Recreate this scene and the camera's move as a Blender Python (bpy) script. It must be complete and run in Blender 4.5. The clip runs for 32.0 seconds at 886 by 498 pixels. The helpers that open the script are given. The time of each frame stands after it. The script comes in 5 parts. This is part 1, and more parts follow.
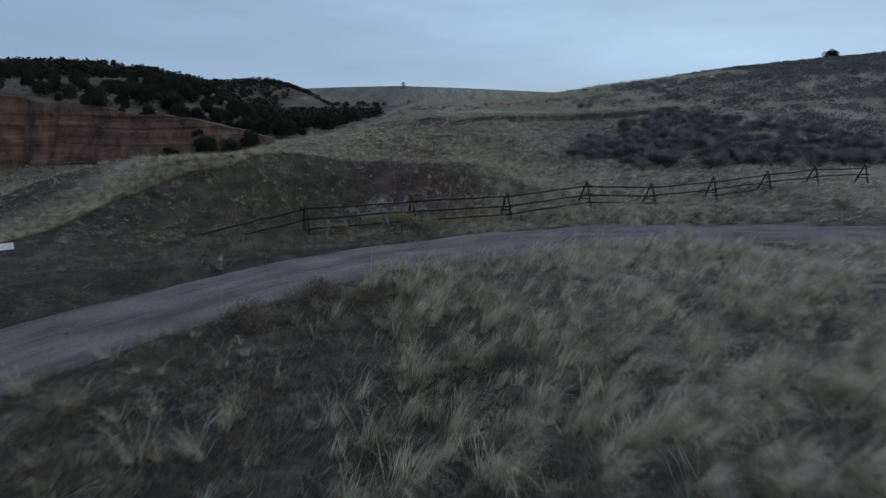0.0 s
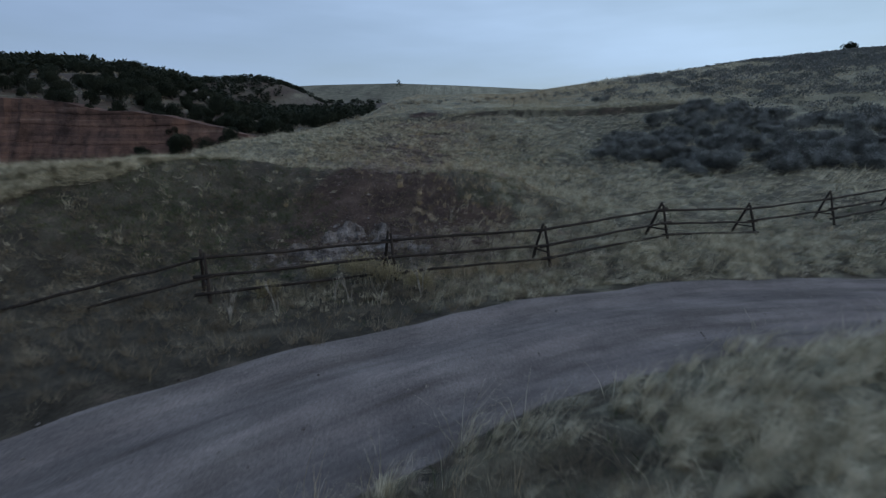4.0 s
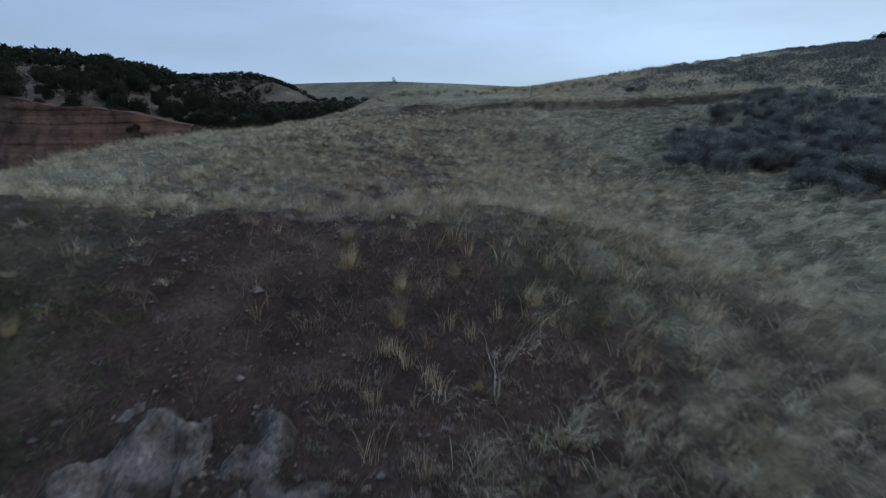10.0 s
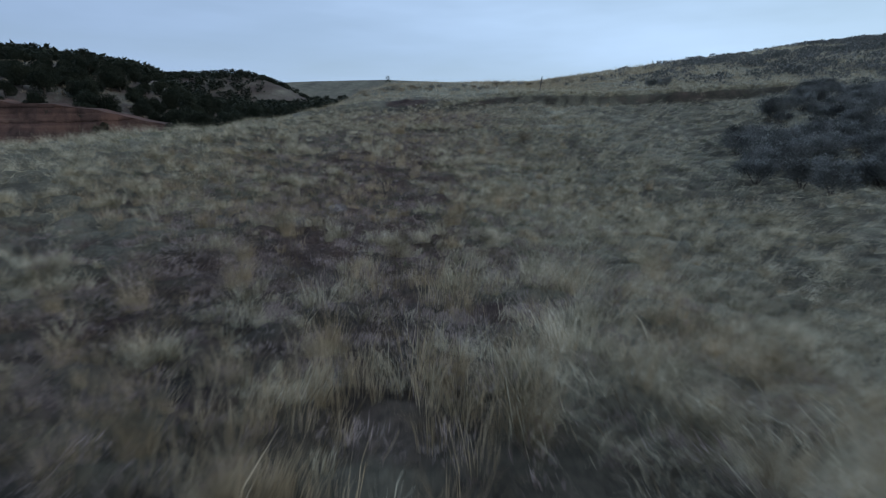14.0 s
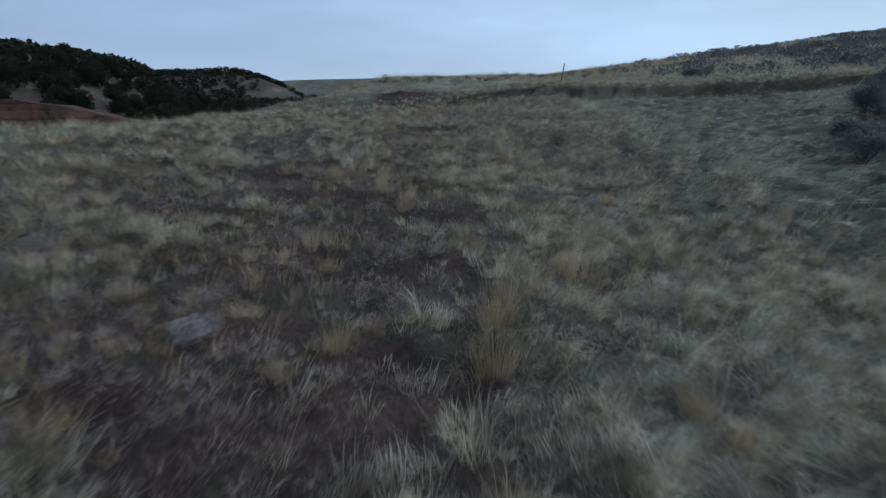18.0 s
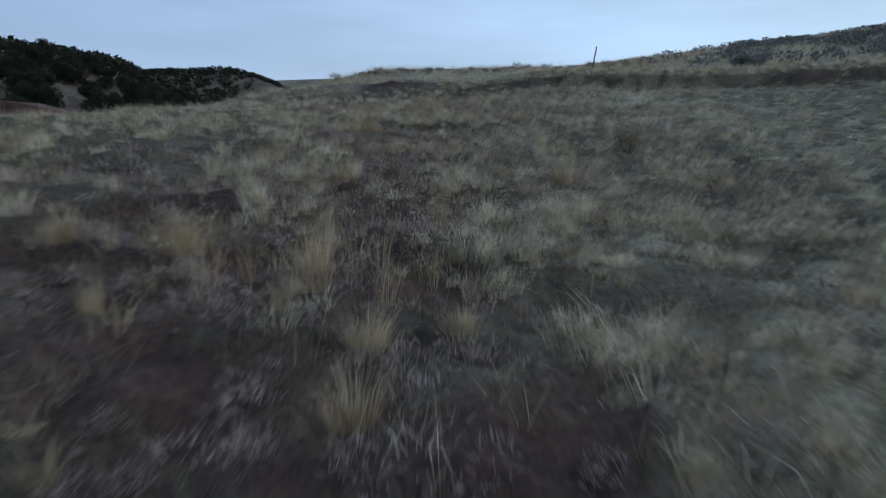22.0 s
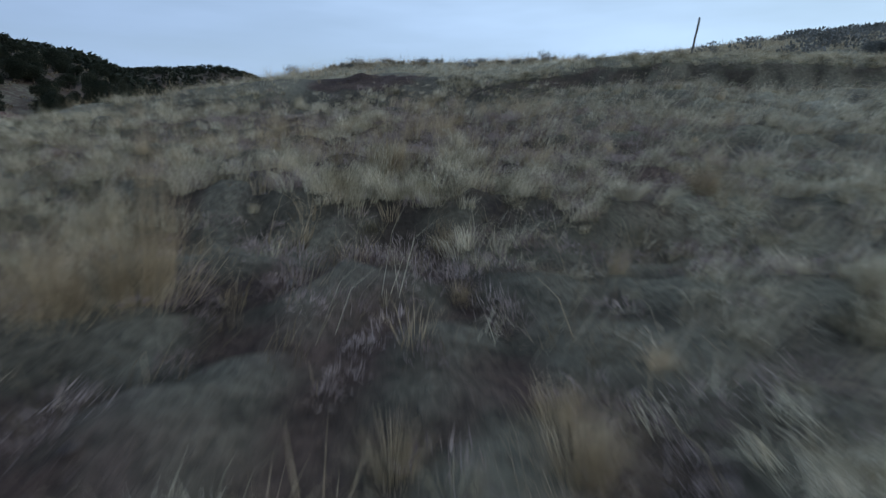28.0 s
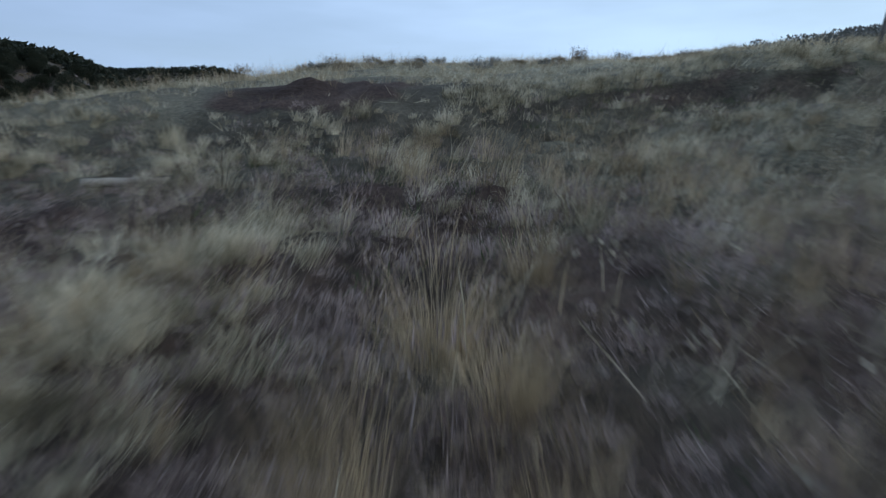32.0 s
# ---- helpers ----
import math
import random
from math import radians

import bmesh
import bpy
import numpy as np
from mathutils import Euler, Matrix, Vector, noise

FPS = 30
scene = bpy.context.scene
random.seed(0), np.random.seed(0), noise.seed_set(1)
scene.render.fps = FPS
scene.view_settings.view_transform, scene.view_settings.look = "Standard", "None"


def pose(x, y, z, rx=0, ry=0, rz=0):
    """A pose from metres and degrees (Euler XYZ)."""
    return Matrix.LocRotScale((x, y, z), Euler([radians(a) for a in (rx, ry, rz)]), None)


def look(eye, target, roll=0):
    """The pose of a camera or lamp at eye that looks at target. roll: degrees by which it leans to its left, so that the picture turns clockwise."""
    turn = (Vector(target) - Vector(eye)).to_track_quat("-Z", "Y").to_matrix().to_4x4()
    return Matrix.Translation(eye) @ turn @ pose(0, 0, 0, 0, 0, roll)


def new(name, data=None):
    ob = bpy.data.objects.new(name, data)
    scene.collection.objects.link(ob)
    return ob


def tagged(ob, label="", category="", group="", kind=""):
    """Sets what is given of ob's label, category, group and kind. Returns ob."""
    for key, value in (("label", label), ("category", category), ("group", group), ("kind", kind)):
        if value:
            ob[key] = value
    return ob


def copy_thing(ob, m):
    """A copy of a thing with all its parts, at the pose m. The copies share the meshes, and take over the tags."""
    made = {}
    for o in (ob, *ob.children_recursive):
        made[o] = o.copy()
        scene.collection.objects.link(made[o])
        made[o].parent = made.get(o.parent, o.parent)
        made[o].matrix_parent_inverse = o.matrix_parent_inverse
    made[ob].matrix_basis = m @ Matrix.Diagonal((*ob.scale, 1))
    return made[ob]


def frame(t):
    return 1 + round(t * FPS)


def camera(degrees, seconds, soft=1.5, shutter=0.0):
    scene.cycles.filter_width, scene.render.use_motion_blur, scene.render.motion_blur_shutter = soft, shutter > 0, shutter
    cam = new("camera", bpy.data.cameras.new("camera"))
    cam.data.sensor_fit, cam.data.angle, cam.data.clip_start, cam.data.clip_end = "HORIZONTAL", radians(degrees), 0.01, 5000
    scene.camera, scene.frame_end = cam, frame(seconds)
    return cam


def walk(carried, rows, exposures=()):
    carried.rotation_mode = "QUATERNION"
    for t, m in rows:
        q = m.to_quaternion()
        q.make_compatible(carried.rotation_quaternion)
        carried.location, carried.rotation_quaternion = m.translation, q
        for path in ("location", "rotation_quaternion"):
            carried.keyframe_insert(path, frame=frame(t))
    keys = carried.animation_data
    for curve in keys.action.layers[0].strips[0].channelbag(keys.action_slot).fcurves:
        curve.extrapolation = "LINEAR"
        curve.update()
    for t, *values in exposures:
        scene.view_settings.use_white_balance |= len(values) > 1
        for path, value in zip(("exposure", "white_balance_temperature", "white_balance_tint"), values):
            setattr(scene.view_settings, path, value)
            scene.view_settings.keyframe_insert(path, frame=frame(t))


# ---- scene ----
cam = camera(80.0, 32.0, soft=1.25, shutter=0.95)
METRES, EYE, TILT, LEAN, TURN = 66.0, 4.05, -12.0, 0.0, 0.0
ROWS = [
    (0.0, 0.0, 0.0, 0.0, 0.0, 0.0, -0.0),
    (0.5, 0.0006, 0.0174, 0.0036, -0.02, -0.04, 0.01),
    (1.0, 0.0007, 0.0382, 0.008, -0.07, -0.06, 0.02),
    (1.5, 0.0004, 0.0561, 0.0117, -0.11, -0.08, 0.02),
    (2.0, 0.0002, 0.0774, 0.0162, -0.17, -0.11, 0.05),
    (2.5, -0.0002, 0.0949, 0.02, -0.25, -0.13, 0.09),
    (3.0, -0.0, 0.1149, 0.0243, -0.32, -0.17, 0.11),
    (3.5, -0.0003, 0.1316, 0.0276, -0.36, -0.18, 0.13),
    (5.5, -0.0008, 0.2034, 0.0422, -0.61, -0.22, 0.14),
    (6.0, -0.001, 0.2225, 0.0463, -0.65, -0.23, 0.14),
    (6.5, -0.0015, 0.2388, 0.0494, -0.68, -0.23, 0.14),
    (7.0, -0.002, 0.2585, 0.053, -0.69, -0.24, 0.14),
    (7.5, -0.0025, 0.2741, 0.056, -0.67, -0.24, 0.14),
    (8.0, -0.0027, 0.2914, 0.0595, -0.68, -0.23, 0.18),
    (8.5, -0.0025, 0.3053, 0.0625, -0.72, -0.24, 0.21),
    (9.0, -0.003, 0.32, 0.0655, -0.75, -0.25, 0.21),
    (9.5, -0.0037, 0.3342, 0.0687, -0.79, -0.26, 0.26),
    (10.0, -0.0043, 0.3483, 0.0717, -0.83, -0.28, 0.25),
    (10.5, -0.0048, 0.3622, 0.0748, -0.85, -0.3, 0.26),
    (11.0, -0.0047, 0.3763, 0.078, -0.88, -0.3, 0.25),
    (11.5, -0.0046, 0.3904, 0.0815, -0.94, -0.31, 0.26),
    (12.0, -0.0035, 0.4049, 0.0845, -1.13, -0.33, 0.29),
    (12.5, -0.0023, 0.4194, 0.0876, -1.28, -0.34, 0.3),
    (13.0, -0.0015, 0.4338, 0.0907, -1.33, -0.35, 0.32),
    (13.5, -0.0016, 0.4483, 0.0938, -1.37, -0.36, 0.35),
    (14.0, -0.0016, 0.4624, 0.097, -1.37, -0.38, 0.35),
    (14.5, -0.0025, 0.4767, 0.1002, -1.41, -0.38, 0.36),
    (16.5, -0.0033, 0.5347, 0.1123, -1.54, -0.47, 0.38),
    (17.0, -0.0032, 0.5488, 0.1151, -1.55, -0.46, 0.39),
    (17.5, -0.0031, 0.5624, 0.1181, -1.57, -0.48, 0.37),
    (18.0, -0.0027, 0.5758, 0.1209, -1.6, -0.48, 0.37),
    (18.5, -0.0017, 0.5894, 0.1236, -1.64, -0.49, 0.39),
    (19.0, -0.0011, 0.6033, 0.1264, -1.68, -0.5, 0.39),
    (19.5, -0.0014, 0.6171, 0.1293, -1.69, -0.47, 0.4),
    (20.0, -0.002, 0.6303, 0.1321, -1.7, -0.47, 0.42),
    (20.5, -0.0025, 0.6432, 0.1349, -1.74, -0.48, 0.41),
    (21.0, -0.0033, 0.6566, 0.1376, -1.77, -0.45, 0.44),
    (21.5, -0.0037, 0.6706, 0.1404, -1.82, -0.45, 0.42),
    (22.0, -0.0035, 0.685, 0.144, -1.87, -0.45, 0.43),
    (22.5, -0.0031, 0.6994, 0.1476, -1.92, -0.47, 0.46),
    (23.0, -0.0027, 0.7138, 0.1511, -1.95, -0.46, 0.46),
    (23.5, -0.0024, 0.7282, 0.1545, -1.99, -0.47, 0.47),
    (24.0, -0.0023, 0.7426, 0.158, -2.04, -0.48, 0.47),
    (24.5, -0.0019, 0.7569, 0.1613, -2.06, -0.47, 0.47),
    (26.5, -0.0007, 0.8148, 0.1799, -2.17, -0.52, 0.54),
    (27.0, -0.0006, 0.8293, 0.1851, -2.19, -0.55, 0.55),
    (27.5, -0.0009, 0.8438, 0.1899, -2.24, -0.54, 0.52),
    (28.0, -0.0013, 0.8579, 0.1945, -2.29, -0.51, 0.52),
    (28.5, -0.0017, 0.8718, 0.1991, -2.32, -0.5, 0.56),
    (29.0, -0.0017, 0.8858, 0.2036, -2.36, -0.49, 0.48),
    (29.5, -0.0012, 0.8999, 0.2083, -2.37, -0.46, 0.46),
    (30.0, -0.0006, 0.9143, 0.2129, -2.4, -0.4, 0.46),
    (30.5, -0.0004, 0.9272, 0.2172, -2.41, -0.39, 0.44),
    (31.0, -0.0003, 0.9427, 0.2223, -2.47, -0.34, 0.44),
    (31.5, -0.0001, 0.9558, 0.2269, -2.52, -0.35, 0.45),
    (32.0, 0.0005, 0.9711, 0.2321, -2.54, -0.35, 0.43),
]
walk(cam, [(t, pose(0, 0, EYE, TILT, LEAN, TURN) @ pose(METRES * x, METRES * y, METRES * z, 90 + pitch, roll, yaw)) for t, x, y, z, yaw, pitch, roll in ROWS],
     [(0, 0.14), (6, 0.22), (9, 0.35), (12, 0.38), (17, 0.33), (20, 0.36), (24, 0.43), (28, 0.46), (32, 0.53)])

# ---- sky and light: dusk under a thin blue overcast ----
SUN_EL, SUN_AZ = 24.0, 110.0
world = bpy.data.worlds.new("sky")
scene.world = world
world.use_nodes = True
wn, wl = world.node_tree.nodes, world.node_tree.links
wn.clear()
w_out = wn.new("ShaderNodeOutputWorld")
w_bg = wn.new("ShaderNodeBackground")
w_sky = wn.new("ShaderNodeTexSky")
w_sky.sky_type = "NISHITA"
w_sky.sun_disc = False
w_sky.sun_elevation = radians(SUN_EL)
w_sky.sun_rotation = radians(SUN_AZ)
w_gain = wn.new("ShaderNodeVectorMath")
w_gain.operation = "SCALE"
w_gain.inputs["Scale"].default_value = 0.95
w_tc = wn.new("ShaderNodeTexCoord")
w_map = wn.new("ShaderNodeMapping")
w_map.inputs["Scale"].default_value = (1.3, 2.0, 7.0)
w_map.inputs["Rotation"].default_value = (0.0, 0.12, 0.3)
w_noise = wn.new("ShaderNodeTexNoise")
w_noise.inputs["Scale"].default_value = 1.6
w_noise.inputs["Detail"].default_value = 4.0
w_ramp = wn.new("ShaderNodeMapRange")
w_ramp.inputs["From Min"].default_value = 0.32
w_ramp.inputs["From Max"].default_value = 0.72
w_ramp.inputs["To Min"].default_value = 0.55
w_ramp.inputs["To Max"].default_value = 0.95
w_mix = wn.new("ShaderNodeMix")
w_mix.data_type = "RGBA"
w_mix.inputs["B"].default_value = (5.35, 7.35, 10.5, 1.0)
w_bg.inputs["Strength"].default_value = 0.077
wl.new(w_sky.outputs["Color"], w_gain.inputs[0])
wl.new(w_tc.outputs["Generated"], w_map.inputs["Vector"])
wl.new(w_map.outputs["Vector"], w_noise.inputs["Vector"])
wl.new(w_noise.outputs["Fac"], w_ramp.inputs["Value"])
wl.new(w_ramp.outputs["Result"], w_mix.inputs["Factor"])
wl.new(w_gain.outputs["Vector"], w_mix.inputs["A"])
w_xyz = wn.new("ShaderNodeSeparateXYZ")
wl.new(w_tc.outputs["Generated"], w_xyz.inputs["Vector"])
w_side = wn.new("ShaderNodeMapRange")
for socket, value in (("From Min", -0.7), ("From Max", 0.5), ("To Min", 0.67), ("To Max", 1.12)):
    w_side.inputs[socket].default_value = value
wl.new(w_xyz.outputs["X"], w_side.inputs["Value"])
w_tone = wn.new("ShaderNodeVectorMath")
w_tone.operation = "SCALE"
wl.new(w_mix.outputs["Result"], w_tone.inputs[0])
wl.new(w_side.outputs["Result"], w_tone.inputs["Scale"])
w_hue = wn.new("ShaderNodeValToRGB")
w_hue.color_ramp.elements[0].position, w_hue.color_ramp.elements[0].color = 0.1, (0.96, 0.98, 1.03, 1.0)
w_hue.color_ramp.elements[1].position, w_hue.color_ramp.elements[1].color = 0.9, (1.0, 1.01, 0.965, 1.0)
w_east = wn.new("ShaderNodeMapRange")
w_east.inputs["From Min"].default_value, w_east.inputs["From Max"].default_value = -0.7, 0.7
wl.new(w_xyz.outputs["X"], w_east.inputs["Value"])
wl.new(w_east.outputs["Result"], w_hue.inputs["Fac"])
w_tint = wn.new("ShaderNodeVectorMath")
w_tint.operation = "MULTIPLY"
wl.new(w_tone.outputs["Vector"], w_tint.inputs[0])
wl.new(w_hue.outputs["Color"], w_tint.inputs[1])
wl.new(w_tint.outputs["Vector"], w_bg.inputs["Color"])
wl.new(w_bg.outputs["Background"], w_out.inputs["Surface"])

sun_data = bpy.data.lights.new("sun", "SUN")
sun_data.energy = 0.35
sun_data.angle = radians(35)
sun_data.color = (1.0, 0.95, 0.9)
sun = new("sun", sun_data)
sun.matrix_world = look((0, 0, 80), (0 - 80 * math.sin(radians(SUN_AZ)), -80 * math.cos(radians(SUN_AZ)), 80 - 80 * math.tan(radians(SUN_EL))))


# ---- materials ----
def nodes_of(name, rough=0.9):
    m = bpy.data.materials.new(name)
    m.use_nodes = True
    bsdf = m.node_tree.nodes["Principled BSDF"]
    bsdf.inputs["Roughness"].default_value = rough
    bsdf.inputs["Specular IOR Level"].default_value = 0.2
    return m, m.node_tree.nodes, m.node_tree.links, bsdf


def ramp(nodes, stops):
    r = nodes.new("ShaderNodeValToRGB")
    el = r.color_ramp.elements
    while len(el) < len(stops):
        el.new(0.5)
    for e, (p, c) in zip(el, stops):
        e.position, e.color = p, (*c, 1.0)
    return r


def noise_node(nodes, links, coords, scale, detail=4.0, rough=0.6):
    n = nodes.new("ShaderNodeTexNoise")
    n.inputs["Scale"].default_value, n.inputs["Detail"].default_value, n.inputs["Roughness"].default_value = scale, detail, rough
    links.new(coords, n.inputs["Vector"])
    return n


def bump(nodes, links, bsdf, height, distance, strength=1.0):
    b = nodes.new("ShaderNodeBump")
    b.inputs["Distance"].default_value, b.inputs["Strength"].default_value = distance, strength
    links.new(height, b.inputs["Height"])
    links.new(b.outputs["Normal"], bsdf.inputs["Normal"])


def mixed(nodes, links, fac, a, b, mode="MIX"):
    m = nodes.new("ShaderNodeMix")
    m.data_type, m.blend_type = "RGBA", mode
    for socket, value in (("Factor", fac), ("A", a), ("B", b)):
        if isinstance(value, (int, float)):
            m.inputs[socket].default_value = value
        elif isinstance(value, tuple):
            m.inputs[socket].default_value = (*value, 1.0)
        else:
            links.new(value, m.inputs[socket])
    return m.outputs["Result"]


def noisy(name, stops, scale, detail=5.0, fine=12.0, relief=0.02, rough=0.9):
    """Two-scale mottled colour with relief, in world metres."""
    m, nodes, links, bsdf = nodes_of(name, rough)
    geo = nodes.new("ShaderNodeNewGeometry").outputs["Position"]
    big = noise_node(nodes, links, geo, scale, detail)
    small = noise_node(nodes, links, geo, scale * fine, 4.0)
    r = ramp(nodes, stops)
    links.new(big.outputs["Fac"], r.inputs["Fac"])
    shade = ramp(nodes, [(0.3, (0.55, 0.55, 0.55)), (0.7, (1.3, 1.3, 1.3))])
    links.new(small.outputs["Fac"], shade.inputs["Fac"])
    links.new(mixed(nodes, links, 1.0, r.outputs["Color"], shade.outputs["Color"], "MULTIPLY"), bsdf.inputs["Base Color"])
    bump(nodes, links, bsdf, small.outputs["Fac"], relief)
    return m


def blade_material(name, stops, patch_scale=0.25, rough=0.75, through_light=0.3, spread=1.5):
    """Grass and leaves: a colour of its own for every blade, drifting from patch to patch."""
    m, nodes, links, bsdf = nodes_of(name, rough)
    g = nodes.new("ShaderNodeNewGeometry")
    patch = noise_node(nodes, links, g.outputs["Position"], patch_scale, 3.0)
    add = nodes.new("ShaderNodeMath")
    add.operation = "MULTIPLY_ADD"
    add.inputs[1].default_value, add.inputs[2].default_value = 0.2, -0.1 - 0.5 * (spread - 1)
    links.new(g.outputs["Random Per Island"], add.inputs[0])
    total = nodes.new("ShaderNodeMath")
    total.operation = "MULTIPLY_ADD"
    total.inputs[1].default_value = spread
    links.new(patch.outputs["Fac"], total.inputs[0])
    links.new(add.outputs[0], total.inputs[2])
    r = ramp(nodes, stops)
    links.new(total.outputs[0], r.inputs["Fac"])
    links.new(r.outputs["Color"], bsdf.inputs["Base Color"])
    # thin leaves let some light through
    sheer, blend = nodes.new("ShaderNodeBsdfTranslucent"), nodes.new("ShaderNodeMixShader")
    links.new(r.outputs["Color"], sheer.inputs["Color"])
    blend.inputs["Fac"].default_value = through_light
    links.new(bsdf.outputs["BSDF"], blend.inputs[1])
    links.new(sheer.outputs["BSDF"], blend.inputs[2])
    links.new(blend.outputs["Shader"], nodes["Material Output"].inputs["Surface"])
    return m


# turf over reddish soil; "bare" says where the soil is open
ground_mat, gn, gl, gb = nodes_of("ground_soil_and_turf", 0.95)
g_pos = gn.new("ShaderNodeNewGeometry").outputs["Position"]
g_big = noise_node(gn, gl, g_pos, 0.16, 5.0)
g_mid = noise_node(gn, gl, g_pos, 1.1, 5.0)
g_fine = noise_node(gn, gl, g_pos, 14.0, 5.0, 0.7)
g_bare = gn.new("ShaderNodeAttribute")
g_bare.attribute_name = "bare"
# dead grass cover; low values also paint shade in hummock gaps and the ledge
g_thatch_shade = gn.new("ShaderNodeAttribute")
g_thatch_shade.attribute_name = "thatch_and_shade"
duff = ramp(gn, [(0.3, (0.027, 0.023, 0.017)), (0.5, (0.052, 0.044, 0.033)), (0.7, (0.10, 0.086, 0.064))])
gl.new(g_mid.outputs["Fac"], duff.inputs["Fac"])
turf = ramp(gn, [(0.3, (0.15, 0.139, 0.098)), (0.5, (0.25, 0.233, 0.17)), (0.7, (0.35, 0.325, 0.245))])
soil = ramp(gn, [(0.3, (0.034, 0.0225, 0.0185)), (0.55, (0.069, 0.0455, 0.037)), (0.75, (0.127, 0.09, 0.074))])
red_soil = ramp(gn, [(0.3, (0.046, 0.029, 0.024)), (0.55, (0.084, 0.052, 0.042)), (0.75, (0.132, 0.086, 0.069))])
gl.new(g_mid.outputs["Fac"], red_soil.inputs["Fac"])
g_red = gn.new("ShaderNodeAttribute")
g_red.attribute_name = "red"
gl.new(g_big.outputs["Fac"], turf.inputs["Fac"])
gl.new(g_mid.outputs["Fac"], soil.inputs["Fac"])
g_sum = gn.new("ShaderNodeMath")
g_sum.operation = "ADD"
gl.new(g_bare.outputs["Fac"], g_sum.inputs[0])
gl.new(g_mid.outputs["Fac"], g_sum.inputs[1])
g_edge = gn.new("ShaderNodeMapRange")
g_edge.inputs["From Min"].default_value, g_edge.inputs["From Max"].default_value = 0.75, 1.1
gl.new(g_sum.outputs[0], g_edge.inputs["Value"])
g_sward = mixed(gn, gl, g_thatch_shade.outputs["Fac"], duff.outputs["Color"], turf.outputs["Color"])
g_soil = mixed(gn, gl, g_red.outputs["Fac"], soil.outputs["Color"], red_soil.outputs["Color"])
g_col = mixed(gn, gl, g_edge.outputs["Result"], g_sward, g_soil)
g_shade = ramp(gn, [(0.32, (0.5, 0.5, 0.5)), (0.68, (1.4, 1.4, 1.4))])
gl.new(g_fine.outputs["Fac"], g_shade.inputs["Fac"])
gl.new(mixed(gn, gl, 1.0, g_col, g_shade.outputs["Color"], "MULTIPLY"), gb.inputs["Base Color"])
bump(gn, gl, gb, g_fine.outputs["Fac"], 0.06)

# packed gravel, smoothed and streaked along the wheel tracks
road_mat, dn, dl, db = nodes_of("packed_gravel", 0.95)
d_pos = dn.new("ShaderNodeNewGeometry").outputs["Position"]
d_lane = dn.new("ShaderNodeAttribute")
d_lane.attribute_name = "lane"
d_streak = noise_node(dn, dl, d_lane.outputs["Vector"], 2.2, 5.0)
d_patch = noise_node(dn, dl, d_pos, 0.5, 5.0)
d_fine = noise_node(dn, dl, d_pos, 22.0, 5.0, 0.7)
d_base = ramp(dn, [(0.3, (0.12, 0.103, 0.1)), (0.5, (0.17, 0.146, 0.14)), (0.7, (0.22, 0.192, 0.182))])
dl.new(d_patch.outputs["Fac"], d_base.inputs["Fac"])
d_tone = ramp(dn, [(0.34, (0.68, 0.66, 0.64)), (0.5, (1.0, 1.0, 1.0)), (0.66, (1.28, 1.25, 1.24))])
dl.new(d_streak.outputs["Fac"], d_tone.inputs["Fac"])
d_grit = ramp(dn, [(0.3, (0.62, 0.62, 0.62)), (0.7, (1.25, 1.25, 1.25))])
dl.new(d_fine.outputs["Fac"], d_grit.inputs["Fac"])
d_col = mixed(dn, dl, 1.0, d_base.outputs["Color"], d_tone.outputs["Color"], "MULTIPLY")
dl.new(mixed(dn, dl, 1.0, d_col, d_grit.outputs["Color"], "MULTIPLY"), db.inputs["Base Color"])
bump(dn, dl, db, d_fine.outputs["Fac"], 0.025)
rock_mat = noisy("pale_limestone", [(0.36, (0.07, 0.054, 0.047)), (0.5, (0.175, 0.148, 0.136)), (0.7, (0.33, 0.292, 0.272))], 2.6, 7.0, 7.0, 0.12, 0.9)
wood_mat = noisy("weathered_dark_timber", [(0.3, (0.018, 0.014, 0.012)), (0.6, (0.045, 0.034, 0.028)), (0.8, (0.08, 0.065, 0.055))], 3.0, 5.0, 12.0, 0.006, 0.9)
post_mat = noisy("weathered_grey_timber", [(0.3, (0.06, 0.055, 0.05)), (0.6, (0.13, 0.12, 0.11)), (0.8, (0.2, 0.18, 0.16))], 3.0, 5.0, 12.0, 0.006, 0.9)
straw_mat = blade_material("dry_straw", [(0.28, (0.215, 0.162, 0.098)), (0.5, (0.45, 0.35, 0.22)), (0.72, (0.67, 0.54, 0.37))], 2.2)
mat_mat = blade_material("bleached_grass", [(0.26, (0.135, 0.118, 0.076)), (0.42, (0.37, 0.32, 0.218)), (0.56, (0.60, 0.53, 0.385)), (0.72, (0.77, 0.695, 0.53))], 2.6)
dull_mat = blade_material("dull_brown_grass", [(0.2, (0.095, 0.074, 0.05)), (0.5, (0.21, 0.168, 0.115)), (0.8, (0.385, 0.32, 0.232))], 0.9)
green_mat = blade_material("new_green_grass", [(0.2, (0.045, 0.062, 0.028)), (0.5, (0.08, 0.105, 0.048)), (0.8, (0.15, 0.17, 0.085))])
forb_mat = blade_material("grey_forb", [(0.28, (0.15, 0.108, 0.096)), (0.5, (0.30, 0.235, 0.213)), (0.72, (0.45, 0.365, 0.335))], 3.0)
head_mat = blade_material("pale_seed_head", [(0.2, (0.30, 0.25, 0.18)), (0.5, (0.42, 0.37, 0.28)), (0.8, (0.52, 0.47, 0.38))])
sage_mat = blade_material("sagebrush_leaf", [(0.25, (0.06, 0.062, 0.058)), (0.5, (0.155, 0.158, 0.148)), (0.75, (0.31, 0.31, 0.292))], 0.9, 0.8, 0.15)
